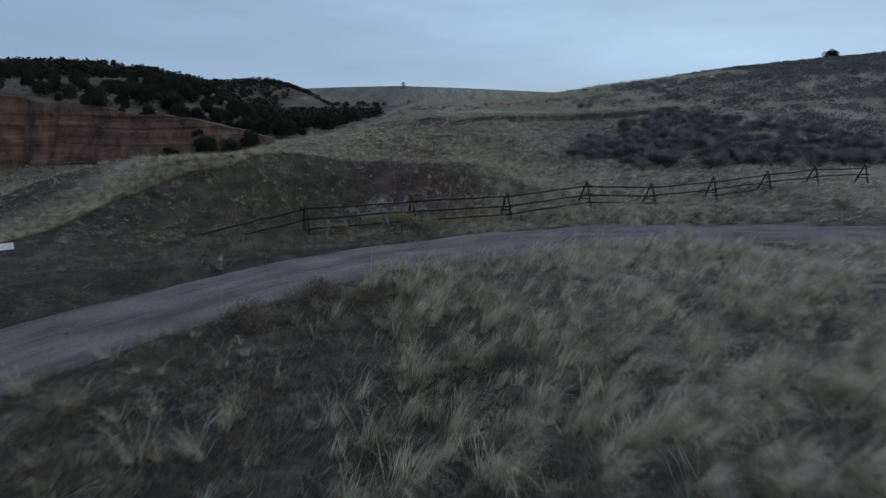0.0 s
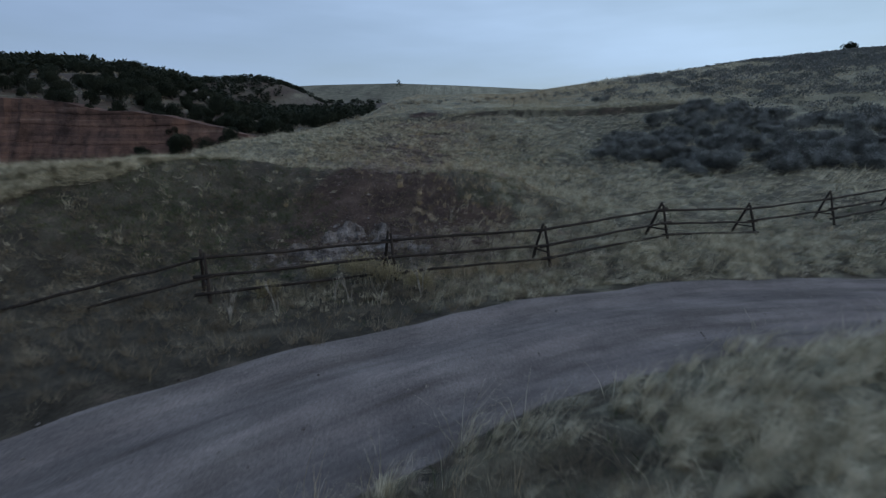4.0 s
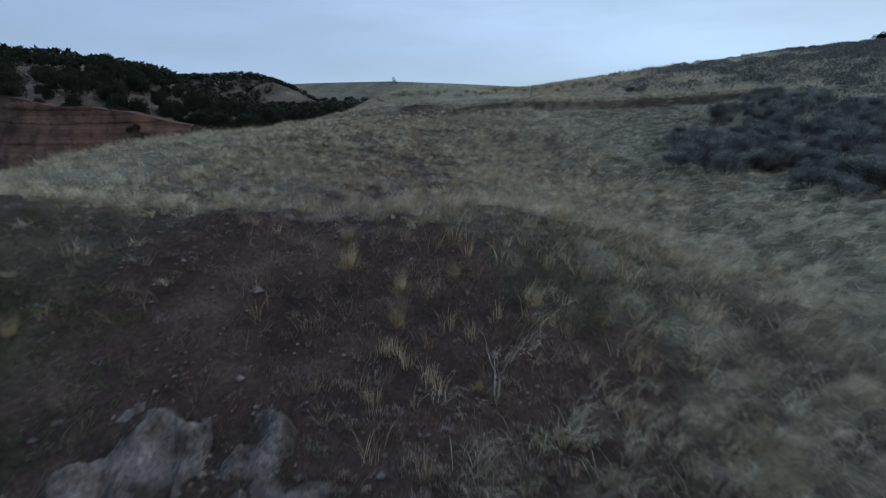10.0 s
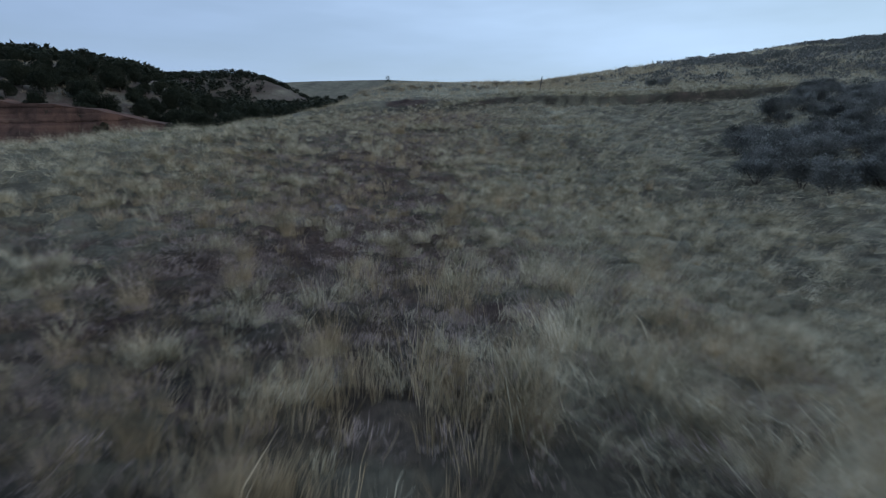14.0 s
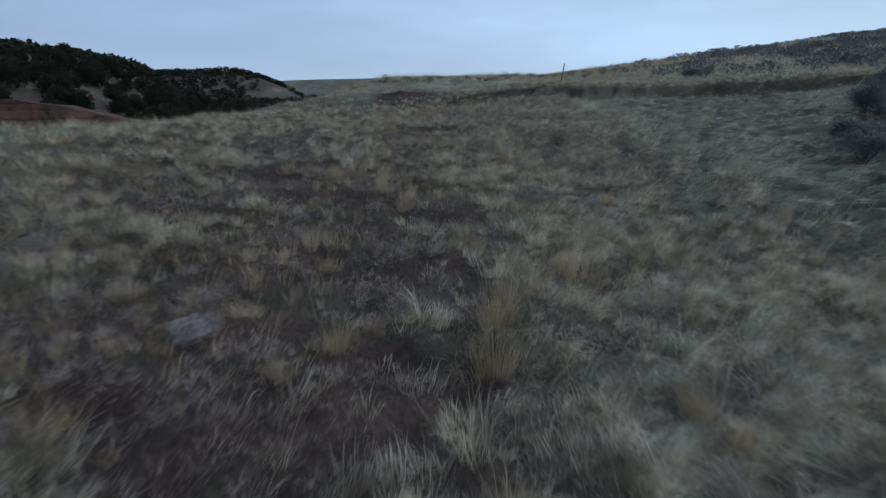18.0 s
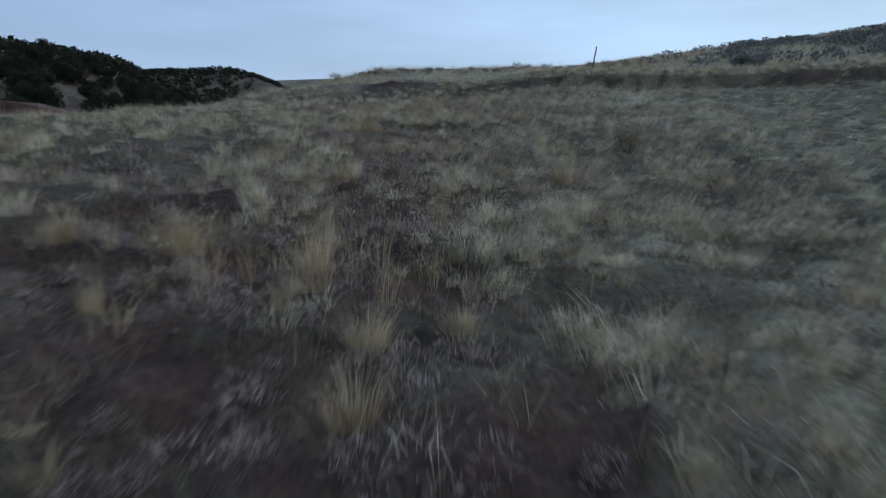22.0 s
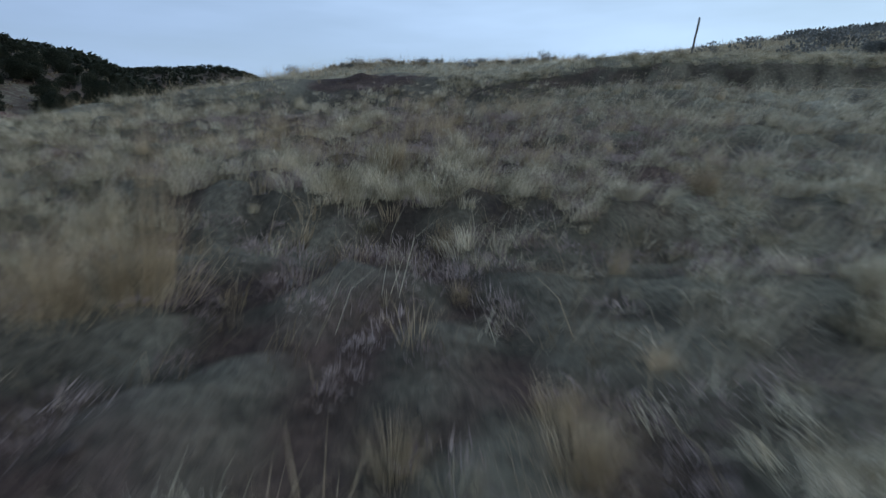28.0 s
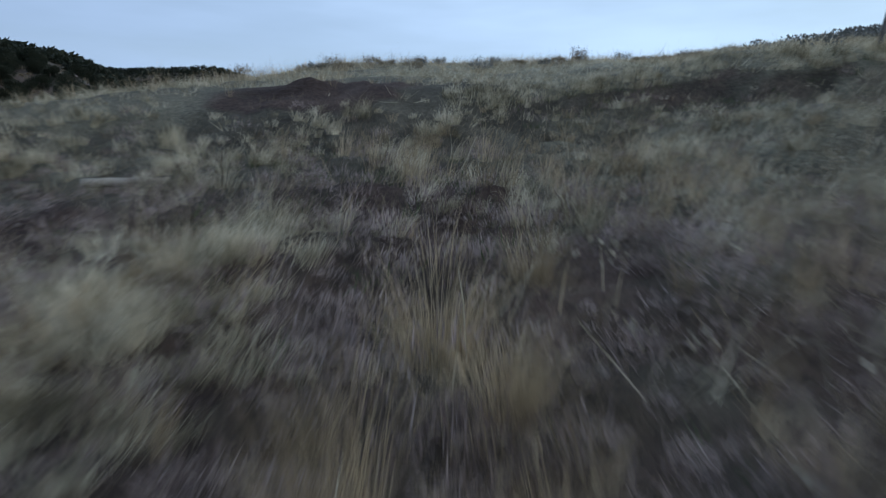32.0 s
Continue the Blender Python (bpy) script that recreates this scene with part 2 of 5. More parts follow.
juniper_mat = blade_material("juniper_leaf", [(0.2, (0.014, 0.018, 0.012)), (0.5, (0.028, 0.034, 0.022)), (0.8, (0.05, 0.055, 0.036))])
bark_mat = noisy("grey_bark", [(0.3, (0.05, 0.04, 0.034)), (0.7, (0.12, 0.10, 0.085))], 4.0)
twig_mat = noisy("bleached_twig", [(0.3, (0.25, 0.22, 0.18)), (0.7, (0.42, 0.38, 0.32))], 4.0)
sign_mat = noisy("white_sign_paint", [(0.3, (0.66, 0.66, 0.66)), (0.7, (0.8, 0.8, 0.8))], 3.0, 3.0, 12.0, 0.001, 0.5)

# red sandstone in level beds
cliff_mat, cn, cl, cb = nodes_of("red_sandstone", 0.95)
c_pos = cn.new("ShaderNodeNewGeometry").outputs["Position"]
c_map = cn.new("ShaderNodeMapping")
c_map.inputs["Scale"].default_value = (0.05, 0.05, 0.9)
cl.new(c_pos, c_map.inputs["Vector"])
c_bed = noise_node(cn, cl, c_map.outputs["Vector"], 1.0, 6.0)
c_spot = noise_node(cn, cl, c_pos, 0.35, 6.0)
c_ramp = ramp(cn, [(0.3, (0.066, 0.040, 0.032)), (0.46, (0.094, 0.053, 0.041)), (0.6, (0.12, 0.068, 0.051)), (0.74, (0.18, 0.12, 0.095))])
cl.new(c_bed.outputs["Fac"], c_ramp.inputs["Fac"])
c_shade = ramp(cn, [(0.32, (0.5, 0.5, 0.5)), (0.5, (1.0, 1.0, 1.0)), (0.68, (1.35, 1.3, 1.28))])
cl.new(c_spot.outputs["Fac"], c_shade.inputs["Fac"])
c_map2 = cn.new("ShaderNodeMapping")
c_map2.inputs["Scale"].default_value = (0.35, 0.35, 0.035)
cl.new(c_pos, c_map2.inputs["Vector"])
c_streak = noise_node(cn, cl, c_map2.outputs["Vector"], 1.0, 5.0)
c_dark = ramp(cn, [(0.3, (0.72, 0.70, 0.68)), (0.46, (0.95, 0.95, 0.95)), (0.7, (1.08, 1.08, 1.08))])
cl.new(c_streak.outputs["Fac"], c_dark.inputs["Fac"])
c_col = mixed(cn, cl, 1.0, c_ramp.outputs["Color"], c_shade.outputs["Color"], "MULTIPLY")
cl.new(mixed(cn, cl, 1.0, c_col, c_dark.outputs["Color"], "MULTIPLY"), cb.inputs["Base Color"])
bump(cn, cl, cb, c_spot.outputs["Fac"], 0.4)


# ---- the lie of the land ----
def lattice(ix, iy, seed):
    h = (ix.astype(np.int64) * 374761393 + iy.astype(np.int64) * 668265263 + seed * 974634777) & 0xFFFFFFFF
    h = ((h ^ (h >> 13)) * 1274126177) & 0xFFFFFFFF
    return ((h ^ (h >> 16)) & 0xFFFF) / 65535.0


def rough_noise(x, y, size, seed=0, octaves=3):
    """Smooth value noise in -1..1, with features about size metres wide."""
    total, amp, norm = 0.0, 1.0, 0.0
    for o in range(octaves):
        u, v = np.asarray(x, float) / size, np.asarray(y, float) / size
        iu, iv = np.floor(u), np.floor(v)
        fu, fv = u - iu, v - iv
        fu, fv = fu * fu * (3 - 2 * fu), fv * fv * (3 - 2 * fv)
        a, b = lattice(iu, iv, seed + o), lattice(iu + 1, iv, seed + o)
        c, d = lattice(iu, iv + 1, seed + o), lattice(iu + 1, iv + 1, seed + o)
        total = total + amp * ((a + (b - a) * fu) * (1 - fv) + (c + (d - c) * fu) * fv)
        norm, amp, size = norm + amp, amp * 0.5, size * 0.5
    return 2 * total / norm - 1


def step(a, b, x):
    s = np.clip((np.asarray(x, float) - a) / (b - a), 0, 1)
    return s * s * (3 - 2 * s)


def profile(y, knots):
    """A smooth line through (place, height) knots (Catmull-Rom)."""
    ks, hs = np.array([k[0] for k in knots], float), np.array([k[1] for k in knots], float)
    slope = np.gradient(hs, ks)
    y = np.clip(y, ks[0], ks[-1])
    i = np.clip(np.searchsorted(ks, y) - 1, 0, len(ks) - 2)
    w = ks[i + 1] - ks[i]
    s = (y - ks[i]) / w
    return ((1 + 2 * s) * (1 - s) ** 2 * hs[i] + s * (1 - s) ** 2 * w * slope[i]
            + s * s * (3 - 2 * s) * hs[i + 1] + s * s * (s - 1) * w * slope[i + 1])


ROAD = [(-8, -60), (-12, -30), (-11.8, -8), (-10.2, 3), (-8.3, 8.7), (-6.0, 12.9), (-3.0, 16.5), (0.6, 19.2), (4.4, 21.2), (9.0, 22.3), (14, 22.6), (19, 22.0), (27, 20.0), (40, 15.0), (60, 6.0)]
ROAD_HALF = 2.3


def road_line():
    """Centre points every 0.4 m or so, with the way across."""
    pts = np.array(ROAD, float)
    s = np.arange(len(pts))
    fine = np.linspace(0, len(pts) - 1, 420)
    x = profile(fine, list(zip(s, pts[:, 0])))
    y = profile(fine, list(zip(s, pts[:, 1])))
    tx, ty = np.gradient(x), np.gradient(y)
    n = np.hypot(tx, ty)
    return x, y, -ty / n, tx / n


RX, RY, RNX, RNY = road_line()


def road_distance(x, y):
    x, y = np.asarray(x, float), np.asarray(y, float)
    d = np.full(x.shape, 99.0)
    near = (np.abs(x) < 70) & (y > -70) & (y < 40)
    px, py = x[near], y[near]
    best = np.full(px.shape, 1e9)
    for cx, cy in zip(RX[::2], RY[::2]):
        best = np.minimum(best, (px - cx) ** 2 + (py - cy) ** 2)
    d[near] = np.minimum(np.sqrt(best), 99.0)
    return d


KNOLL = [(-60, 0.6), (0, 0.55), (14, 0.45), (17, 0.15), (24, -0.1), (26, 0.05), (27.5, 0.35), (29, 0.75), (30.4, 1.5), (32.2, 2.5), (34, 2.35), (37, 2.05),
         (41, 1.8), (45, 2.05), (50, 2.6), (55, 3.05), (60, 3.65), (65, 4.35), (70, 5.05), (73.6, 5.55), (75.4, 6.3), (78, 6.7), (86, 7.8), (100, 9.9),
         (114, 11.2), (140, 12.6), (200, 15.0), (320, 12.0), (600, 5.0)]
SWALE = [(-60, 0.6), (0, 0.5), (14, 0.3), (17, 0.05), (24, 0.0), (26, 0.25), (28, 0.45), (34, 0.9), (39, 1.0), (45, 1.35), (50, 1.9), (56, 2.7), (60, 3.35),
         (66, 4.55), (70, 5.35), (73.0, 6.08), (74.45, 6.45), (74.9, 6.86), (78, 7.22), (86, 8.2), (100, 10.0), (114, 11.4), (140, 13.0), (200, 15.5), (320, 12.0), (600, 5.0)]


def domes(x, y, wide, deep, seed):
    """Rounded crowns on a loose lattice: 0 in the gaps between them, up to 1 on the tallest."""
    u, v = np.asarray(x, float) / wide, np.asarray(y, float) / deep
    iu, iv = np.floor(u), np.floor(v)
    best = np.zeros(np.shape(u))
    for du in (-1, 0, 1):
        for dv in (-1, 0, 1):
            a, b = iu + du, iv + dv
            r = 0.36 + 0.34 * lattice(a, b, seed + 2)
            d2 = ((u - a - 0.1 - 0.8 * lattice(a, b, seed)) ** 2 + (v - b - 0.1 - 0.8 * lattice(a, b, seed + 1)) ** 2) / r ** 2
            best = np.maximum(best, (0.3 + 0.7 * lattice(a, b, seed + 3)) * np.clip(1 - d2, 0, 1))
    return best


def hummock(x, y):
    """Grass hummocks: small round ones over open soil in the west, long ones combed along the slope in the east."""
    x, y = np.asarray(x, float), np.asarray(y, float)
    ux, uy = x + 0.35 * y, y - 0.25 * x
    swing = 0.5 * rough_noise(x, y, 3.0, 101, 2)
    east = step(-0.5, 3.0, x + 1.5 * rough_noise(x, y, 4.0, 103, 2))
    return domes(x + swing, y, 0.66, 0.6, 111) * (1 - east) + domes(ux + swing, uy, 1.25, 0.62, 121) * east


def cliff_top(x):
    crumble = 0.9 * rough_noise(x, np.zeros_like(np.asarray(x, float)), 12.0, 77, 2) + 0.5 * rough_noise(x, np.ones_like(np.asarray(x, float)), 3.5, 78, 2)
    return crumble + profile(np.asarray(x, float), [(-260, 17), (-160, 15.5), (-107, 13.7), (-82, 10.6), (-60, 8.0), (-47, 5.2), (-40, 4.0)])


def cliff_foot(x):
    return profile(np.asarray(x, float), [(-260, -6), (-160, -5), (-107, -3.6), (-92, -0.9), (-65, -0.8), (-52, 0.0), (-46, 1.4), (-40, 3.6)])


def cliff_line(x):
    return 131.0 + 2.0 * np.sin(np.asarray(x) * 0.11) + 2.5 * rough_noise(x, np.zeros_like(x), 9.0, 71)


def west_shift(x):
    """How far the cut bank comes forward where it swings west."""
    return np.minimum(0.3 * np.maximum(0, -6 - np.asarray(x, float)) ** 1.4, 4.2)


def brow_line(x):
    """Where the dark bank of the spur ends and its pale crown begins."""
    return profile(np.asarray(x, float), [(-24, 15.5), (-19, 20.0), (-15.8, 23.8), (-14.4, 25.6), (-12.8, 26.8), (-11.4, 28.2), (-10.4, 29.8), (-8.5, 31.6), (-7, 32.4)])


def ledge_line(x, y):
    """How far the ledge under the crest swings from its mean line, in bays and scallops."""
    x, row = np.asarray(x, float), np.asarray(y, float) * 0
    return 0.8 * rough_noise(x, row + 3, 5.0, 8) + 0.45 * rough_noise(x, row + 5, 1.5, 149, 2)


def land(x, y):
    """Height of the ground at (x, y)."""
    x, y = np.asarray(x, float), np.asarray(y, float)
    wob = 0.5 * rough_noise(x, y, 6.0, 5)
    shift = west_shift(x) * step(60, 30, y) * step(10, 22, y)
    bank_wob = ledge_line(x, y) * step(68, 72, y) * step(100, 80, y)
    left = profile(y + shift + 0.25 * wob + bank_wob, KNOLL)
    left = left + 0.55 * step(-4.5, -9.5, x) * step(26, 29, y + shift) * step(42, 34, y)
    left = left - 0.5 * step(-10, -17, x) * step(27, 32, y) * step(56, 44, y)
    left = left + np.clip(-x, -1, 9) * 0.105 * step(34, 42, y) * step(66, 54, y)
    right = profile(y + 0.3 * wob + bank_wob, SWALE)
    near = left + (right - left) * step(0.8, 7.0, x)
    east = np.maximum(0, x - 15)
    east = 160 * (1 - np.exp(-east / 160))
    near = near + east * (0.05 * step(36, 60, y) + 0.06 * step(78, 100, y) + 0.045 * step(105, 140, y)) * step(420, 190, y)
    # the spur breaks off into the valley
    valley = profile(y, [(-60, -1.2), (20, -1.5), (60, -3.5), (95, -1.2), (128, 2.5), (170, 5), (300, 15), (528, 32), (700, 44), (1000, 40), (1600, 40)])
    valley = valley - 6.5 * step(-50, -112, x) * step(60, 100, y) * step(160, 135, y)
    valley = valley - 2.8 * step(-38, -50, x) * step(-95, -72, x) * step(85, 112, y) * step(150, 131, y)
    off = step(-14.5, -33, x + 1.6 * rough_noise(y, y * 0, 14.0, 3) - 3.5 * step(44, 62, y)) * step(6, 18, y + 0.2 * x)
    off_far = step(0, -26, x - (-4 + 0.03 * (y - 80))) * step(66, 84, y)
    off = np.maximum(off, off_far)
    z = near + (np.minimum(valley, near + 3) - near) * off
    z = np.where(y > 150, np.maximum(z, valley * off + z * (1 - off)), z)
    # hill above the red cliff, the wooded mesa behind it, the far ridge
    top = cliff_top(x)
    bench = top + profile(y - 131, [(-60, 0), (0, 0.0), (20, 3.0), (70, 10.0), (120, 15.3), (150, 17.0), (260, 19), (600, 16)]) + 2.6 * step(-132, -165, x) * step(40, 115, y - 131)
    hill = bench * step(-14, -100, x + 0.33 * (y - 131) * step(131, 300, y)) + 0.9 * rough_noise(x, y, 22.0, 12) * step(140, 170, y)
    behind = step(-2.0, 1.0, y - cliff_line(x)) * step(-40, -52, x)
    z = np.where(x < -20, np.maximum(z, z + (np.maximum(hill, z) - z) * behind), z)
    mesa = 57.0 * step(330, 560, y) * step(-35, -175, x + 0.05 * (y - 500))
    z = np.where(mesa > 1, np.maximum(z, mesa + 2 * rough_noise(x, y, 60, 31)), z)
    ridge = (78 + 5.5 * rough_noise(x, y * 0, 320, 44, 2) - 0.03 * np.abs(x + 60)) * step(480, 830, y)
    z = np.where(ridge > 1, np.maximum(z, ridge), z)
    heap = np.exp(-((x + 1.8 + 0.5 * rough_noise(x, y, 1.6, 131, 2)) / 1.35) ** 2 - ((y - 76.2 + 0.4 * rough_noise(x, y, 1.3, 133, 2)) / 0.9) ** 2)
    z = z + heap * (0.12 + 0.34 * rough_noise(x, y, 0.7, 135, 3))
    # a made road bench
    d = road_distance(x, y)
    on = step(3.1, 2.25, d)
    z = z + (-0.08 + 0.05 * np.cos(np.clip(d, 0, 3) * 2.6) - z) * on
    # little terraces trodden along the slope
    tread = 0.05 * np.sin(y * 3.6 + 2.2 * rough_noise(x, y, 3.0, 37, 2)) * step(44, 50, y) * step(74, 71, y) * step(14, 6, np.abs(x))
    z = z + tread
    # hollows under the fence, and the scooped foot of the ledge
    z = z - 0.48 * np.exp(-((x - 11.8) / 2.3) ** 2 - ((y - 29.9) / 3.0) ** 2) - 0.27 * np.exp(-((x - 16.4) / 2.4) ** 2 - ((y - 31.7) / 3.0) ** 2)
    z = z - 0.14 * np.exp(-((x - 21.2) / 3.0) ** 2 - ((y - 33.2) / 3.0) ** 2)
    at_ledge = y + bank_wob + 0.15 * wob
    z = z - (0.26 + 0.16 * rough_noise(x, y * 0 + 7, 2.4, 107, 2)) * step(69.5, 74.2, at_ledge) * step(74.9, 74.45, at_ledge) * step(5, 11, x) * step(30, 23, x)
    # a trodden lip across the upper slope
    lip = y + 0.5 * rough_noise(x, x * 0, 1.6, 145, 2)
    z = z + (0.17 * step(62.5, 63.0, lip) * step(66.5, 64.2, lip) - 0.1 * step(61.2, 62.2, lip) * step(62.9, 62.5, lip)) * step(-4.5, -2.5, x) * step(5, 3, x)
    # hummocks
    z = z + (0.22 * hummock(x, y) - 0.05) * (1 - on) * step(30, 33, y + 7.5 * step(1.5, 4, x)) * step(75.5, 73.5, at_ledge) * step(34, 20, np.abs(x - 4))
    z = z + 0.24 * hummock(x, y) * (1 - on) * step(-3, 0, x) * step(21, 18, y) * step(-4, 0, y) * step(30, 18, x)
    z = z + (0.07 * rough_noise(x, y, 1.3, 21, 2) + 0.12 * rough_noise(x, y, 4.0, 27, 2)) * (1 - on) * step(200, 60, np.abs(x)) * step(220, 100, y)
    return z


# spots of open soil between the mounds, and mounds of pale grass
CLEARINGS = [(0.8, 40.5), (0.7, 36.4), (-1.5, 34.4), (-3.5, 36.0), (-1.5, 50.3), (-0.4, 52.3), (0.6, 53.2), (2.1, 62.9), (-2.4, 69.4), (1.0, 68.1), (1.3, 67.4),
             (-2.5, 42.1), (-2.0, 39.9), (-0.3, 42.0), (0.1, 40.3), (-1.4, 45.2), (-1.2, 47.3), (0.0, 45.9), (2.4, 46.0), (-0.6, 60.3), (-0.7, 57.9), (-1.7, 45.7), (-2.2, 46.2), (-0.4, 45.4),
             (-1.8, 59.4), (-1.4, 58.8), (-1.9, 48.9), (-0.8, 60.6), (-0.2, 61.0), (-1.3, 60.2), (0.2, 60.3), (-1.2, 43.4), (-0.5, 43.2), (3.1, 46.4), (1.4, 59.9), (1.9, 60.3), (-2.0, 43.6), (0.2, 43.0), (-0.8, 48.4), (0.0, 48.3), (-1.4, 48.8), (0.6, 48.6)]
MOUNDS = [(-6.2, 43.0), (-8.3, 43.5), (4.3, 41.4), (4.8, 37.8), (1.0, 35.1), (-2.8, 53.9), (1.4, 52.6), (3.0, 53.3), (-1.9, 54.0), (0.2, 56.2), (-2.1, 52.2), (0.1, 51.0),
          (-3.8, 45.7), (2.2, 47.2), (1.1, 41.8), (-0.8, 40.5), (-0.2, 46.9), (2.1, 47.5), (-2.9, 47.4), (4.2, 47.6), (1.2, 51.4), (3.2, 48.5)]
MOUNDS_UPPER = [(-5.6, 68.1), (-2.9, 65.6), (-1.2, 63.6), (-0.2, 64.0), (0.6, 63.7), (-2.0, 64.1), (1.2, 64.2), (-0.7, 64.4), (-2.6, 64.5), (-1.6, 64.0), (-0.5, 63.4), (0.2, 63.5), (0.9, 63.3), (1.6, 63.6), (1.9, 64.2), (0.4, 64.5), (-0.2, 63.0), (-1.0, 63.2), (1.3, 62.9), (-1.5, 68.2), (-1.2, 68.6), (-1.1, 69.6), (-4.7, 72.6), (-3.6, 73.9), (-1.6, 68.0),
                (-1.0, 58.3), (0.4, 58.6), (2.9, 61.5), (-4.0, 62.4), (-4.6, 66.4), (-5.4, 70.2), (-3.2, 67.4), (-0.9, 68.7), (-1.0, 69.0)]
LOW_MATS = [(-1.6, 68.0), (-1.3, 67.8), (-1.1, 68.2), (-1.4, 68.3), (-1.7, 67.6), (-1.2, 67.4), (-0.9, 68.0), (-1.5, 67.1), (-1.9, 67.9)]
MOUNDS_WEST = [(-4.9, 65.0), (-4.1, 65.1), (-3.5, 62.7), (-2.8, 62.6), (-4.4, 63.6), (-3.6, 64.2), (-5.2, 63.8), (-2.4, 63.5), (-3.1, 65.2), (-4.6, 62.6), (-3.2, 61.6), (-3.9, 61.9), (-5.6, 64.8), (-6.2, 51.2), (-5.4, 50.6), (-6.8, 50.0), (-4.9, 51.6)]


def near_spots(x, y, spots, radius):
    near = np.zeros(np.shape(x))
    for cx, cy in spots:
        near = np.maximum(near, np.exp(-((x - cx) ** 2 + (y - cy) ** 2) / radius ** 2))
    return near


def bareness(x, y):
    """1 where the soil lies open: the cut bank, strips along the slope, the dirt bank under the crest."""
    x, y = np.asarray(x, float), np.asarray(y, float)
    shift = west_shift(x)
    cut = step(25.5, 27.5, y + shift) * step(33.0, 31.6, y + shift + 1.7 * step(-1.2, 0.8, x) + 1.0 * rough_noise(x, y, 1.7, 85, 2)) * step(3.5, 1.0, x + 0.8 * rough_noise(x, y, 1.2, 87, 2))
    strip = 0.5 * step(32.5, 35, y) * step(66, 56, y) * step(3.4, 1.2, np.abs(x + 1.5 + 0.7 * np.sin(y * 0.3) + 1.0 * step(44, 37, y)))
    upper = 0.5 * step(60, 64, y) * step(73, 70, y) * step(-4, -1, x) * step(5, 2, x)
    dx_, dy_ = x + 0.9 * rough_noise(x, y, 1.5, 137, 3), y + 0.6 * rough_noise(x, y, 1.1, 139, 3)
    dirt = step(74.6, 75.4, dy_) * step(78.0, 76.6, dy_) * step(0.8, -0.6, dx_) * step(-4.4, -2.8, dx_)
    ledge = 0.25 * step(74.2, 74.4, y + ledge_line(x, y)) * step(75.05, 74.9, y + ledge_line(x, y)) * step(1, 3, x) * step(34, 28, x)
    verge = 0.25 * step(3.2, 2.2, road_distance(x, y))
    scar = 0.8 * np.exp(-((x + 3.1) / 1.1) ** 2 - ((y - 69.6) / 1.1) ** 2)
    far = 0.5 * step(-34, -48, x) * step(118, 130, y) * step(660, 600, y) * (1 - np.exp(-(((x + 91) * 29 / 44 + (y - 214) * 33 / 44) / 4.0) ** 2) * step(-100, -92, x))
    cut = cut * (0.1 + 0.9 * step(-6.8, -3.2, x + 1.2 * rough_noise(x, y, 1.6, 83, 2)))
    near_left = 0.25 * step(0.5, -3, x) * step(14, 10, y)
    gap = 0.55 * step(0.16, 0.02, hummock(x, y)) * step(33, 36, y) * step(74, 72, y) * step(2.6, 0.3, x + 1.2 * rough_noise(x, y, 4.0, 103, 2)) * step(-12, -7, x)
    return np.clip(np.maximum.reduce([gap, near_spots(x, y, CLEARINGS, 0.5) * (1 - 0.6 * step(55, 57, y)), cut, strip, upper, dirt, ledge, verge, scar, far, near_left]) + 0.25 * rough_noise(x, y, 2.2, 61), 0, 1)


def mesh_from(name, verts, faces, mat, smooth=True):
    """A mesh from arrays: verts (n, 3) and faces (m, 3 or 4)."""
    me = bpy.data.meshes.new(name)
    verts, faces = np.asarray(verts, np.float32), np.asarray(faces, np.int32)
    k = faces.shape[1]
    me.vertices.add(len(verts))
    me.vertices.foreach_set("co", verts.ravel())
    me.loops.add(faces.size)
    me.loops.foreach_set("vertex_index", faces.ravel())
    me.polygons.add(len(faces))
    me.polygons.foreach_set("loop_start", np.arange(0, faces.size, k, dtype=np.int32))
    me.polygons.foreach_set("use_smooth", np.full(len(faces), smooth))
    me.materials.append(mat)
    me.update(calc_edges=True)
    return me


def grid_faces(nx, ny):
    i = np.arange(nx * ny).reshape(ny, nx)
    return np.stack([i[:-1, :-1].ravel(), i[:-1, 1:].ravel(), i[1:, 1:].ravel(), i[1:, :-1].ravel()], 1)


def spread(lo, hi, fine, out, grow, far_lo, far_hi):
    mid = np.arange(lo, hi, fine)
    up, d = [], fine
    while (up[-1] if up else hi) < far_hi:
        d = min(d * grow, out)
        up.append((up[-1] if up else hi) + d)
    dn, d = [], fine
    while (dn[-1] if dn else lo) > far_lo:
        d = min(d * grow, out)
        dn.append((dn[-1] if dn else lo) - d)
    return np.array(dn[::-1] + list(mid) + up)


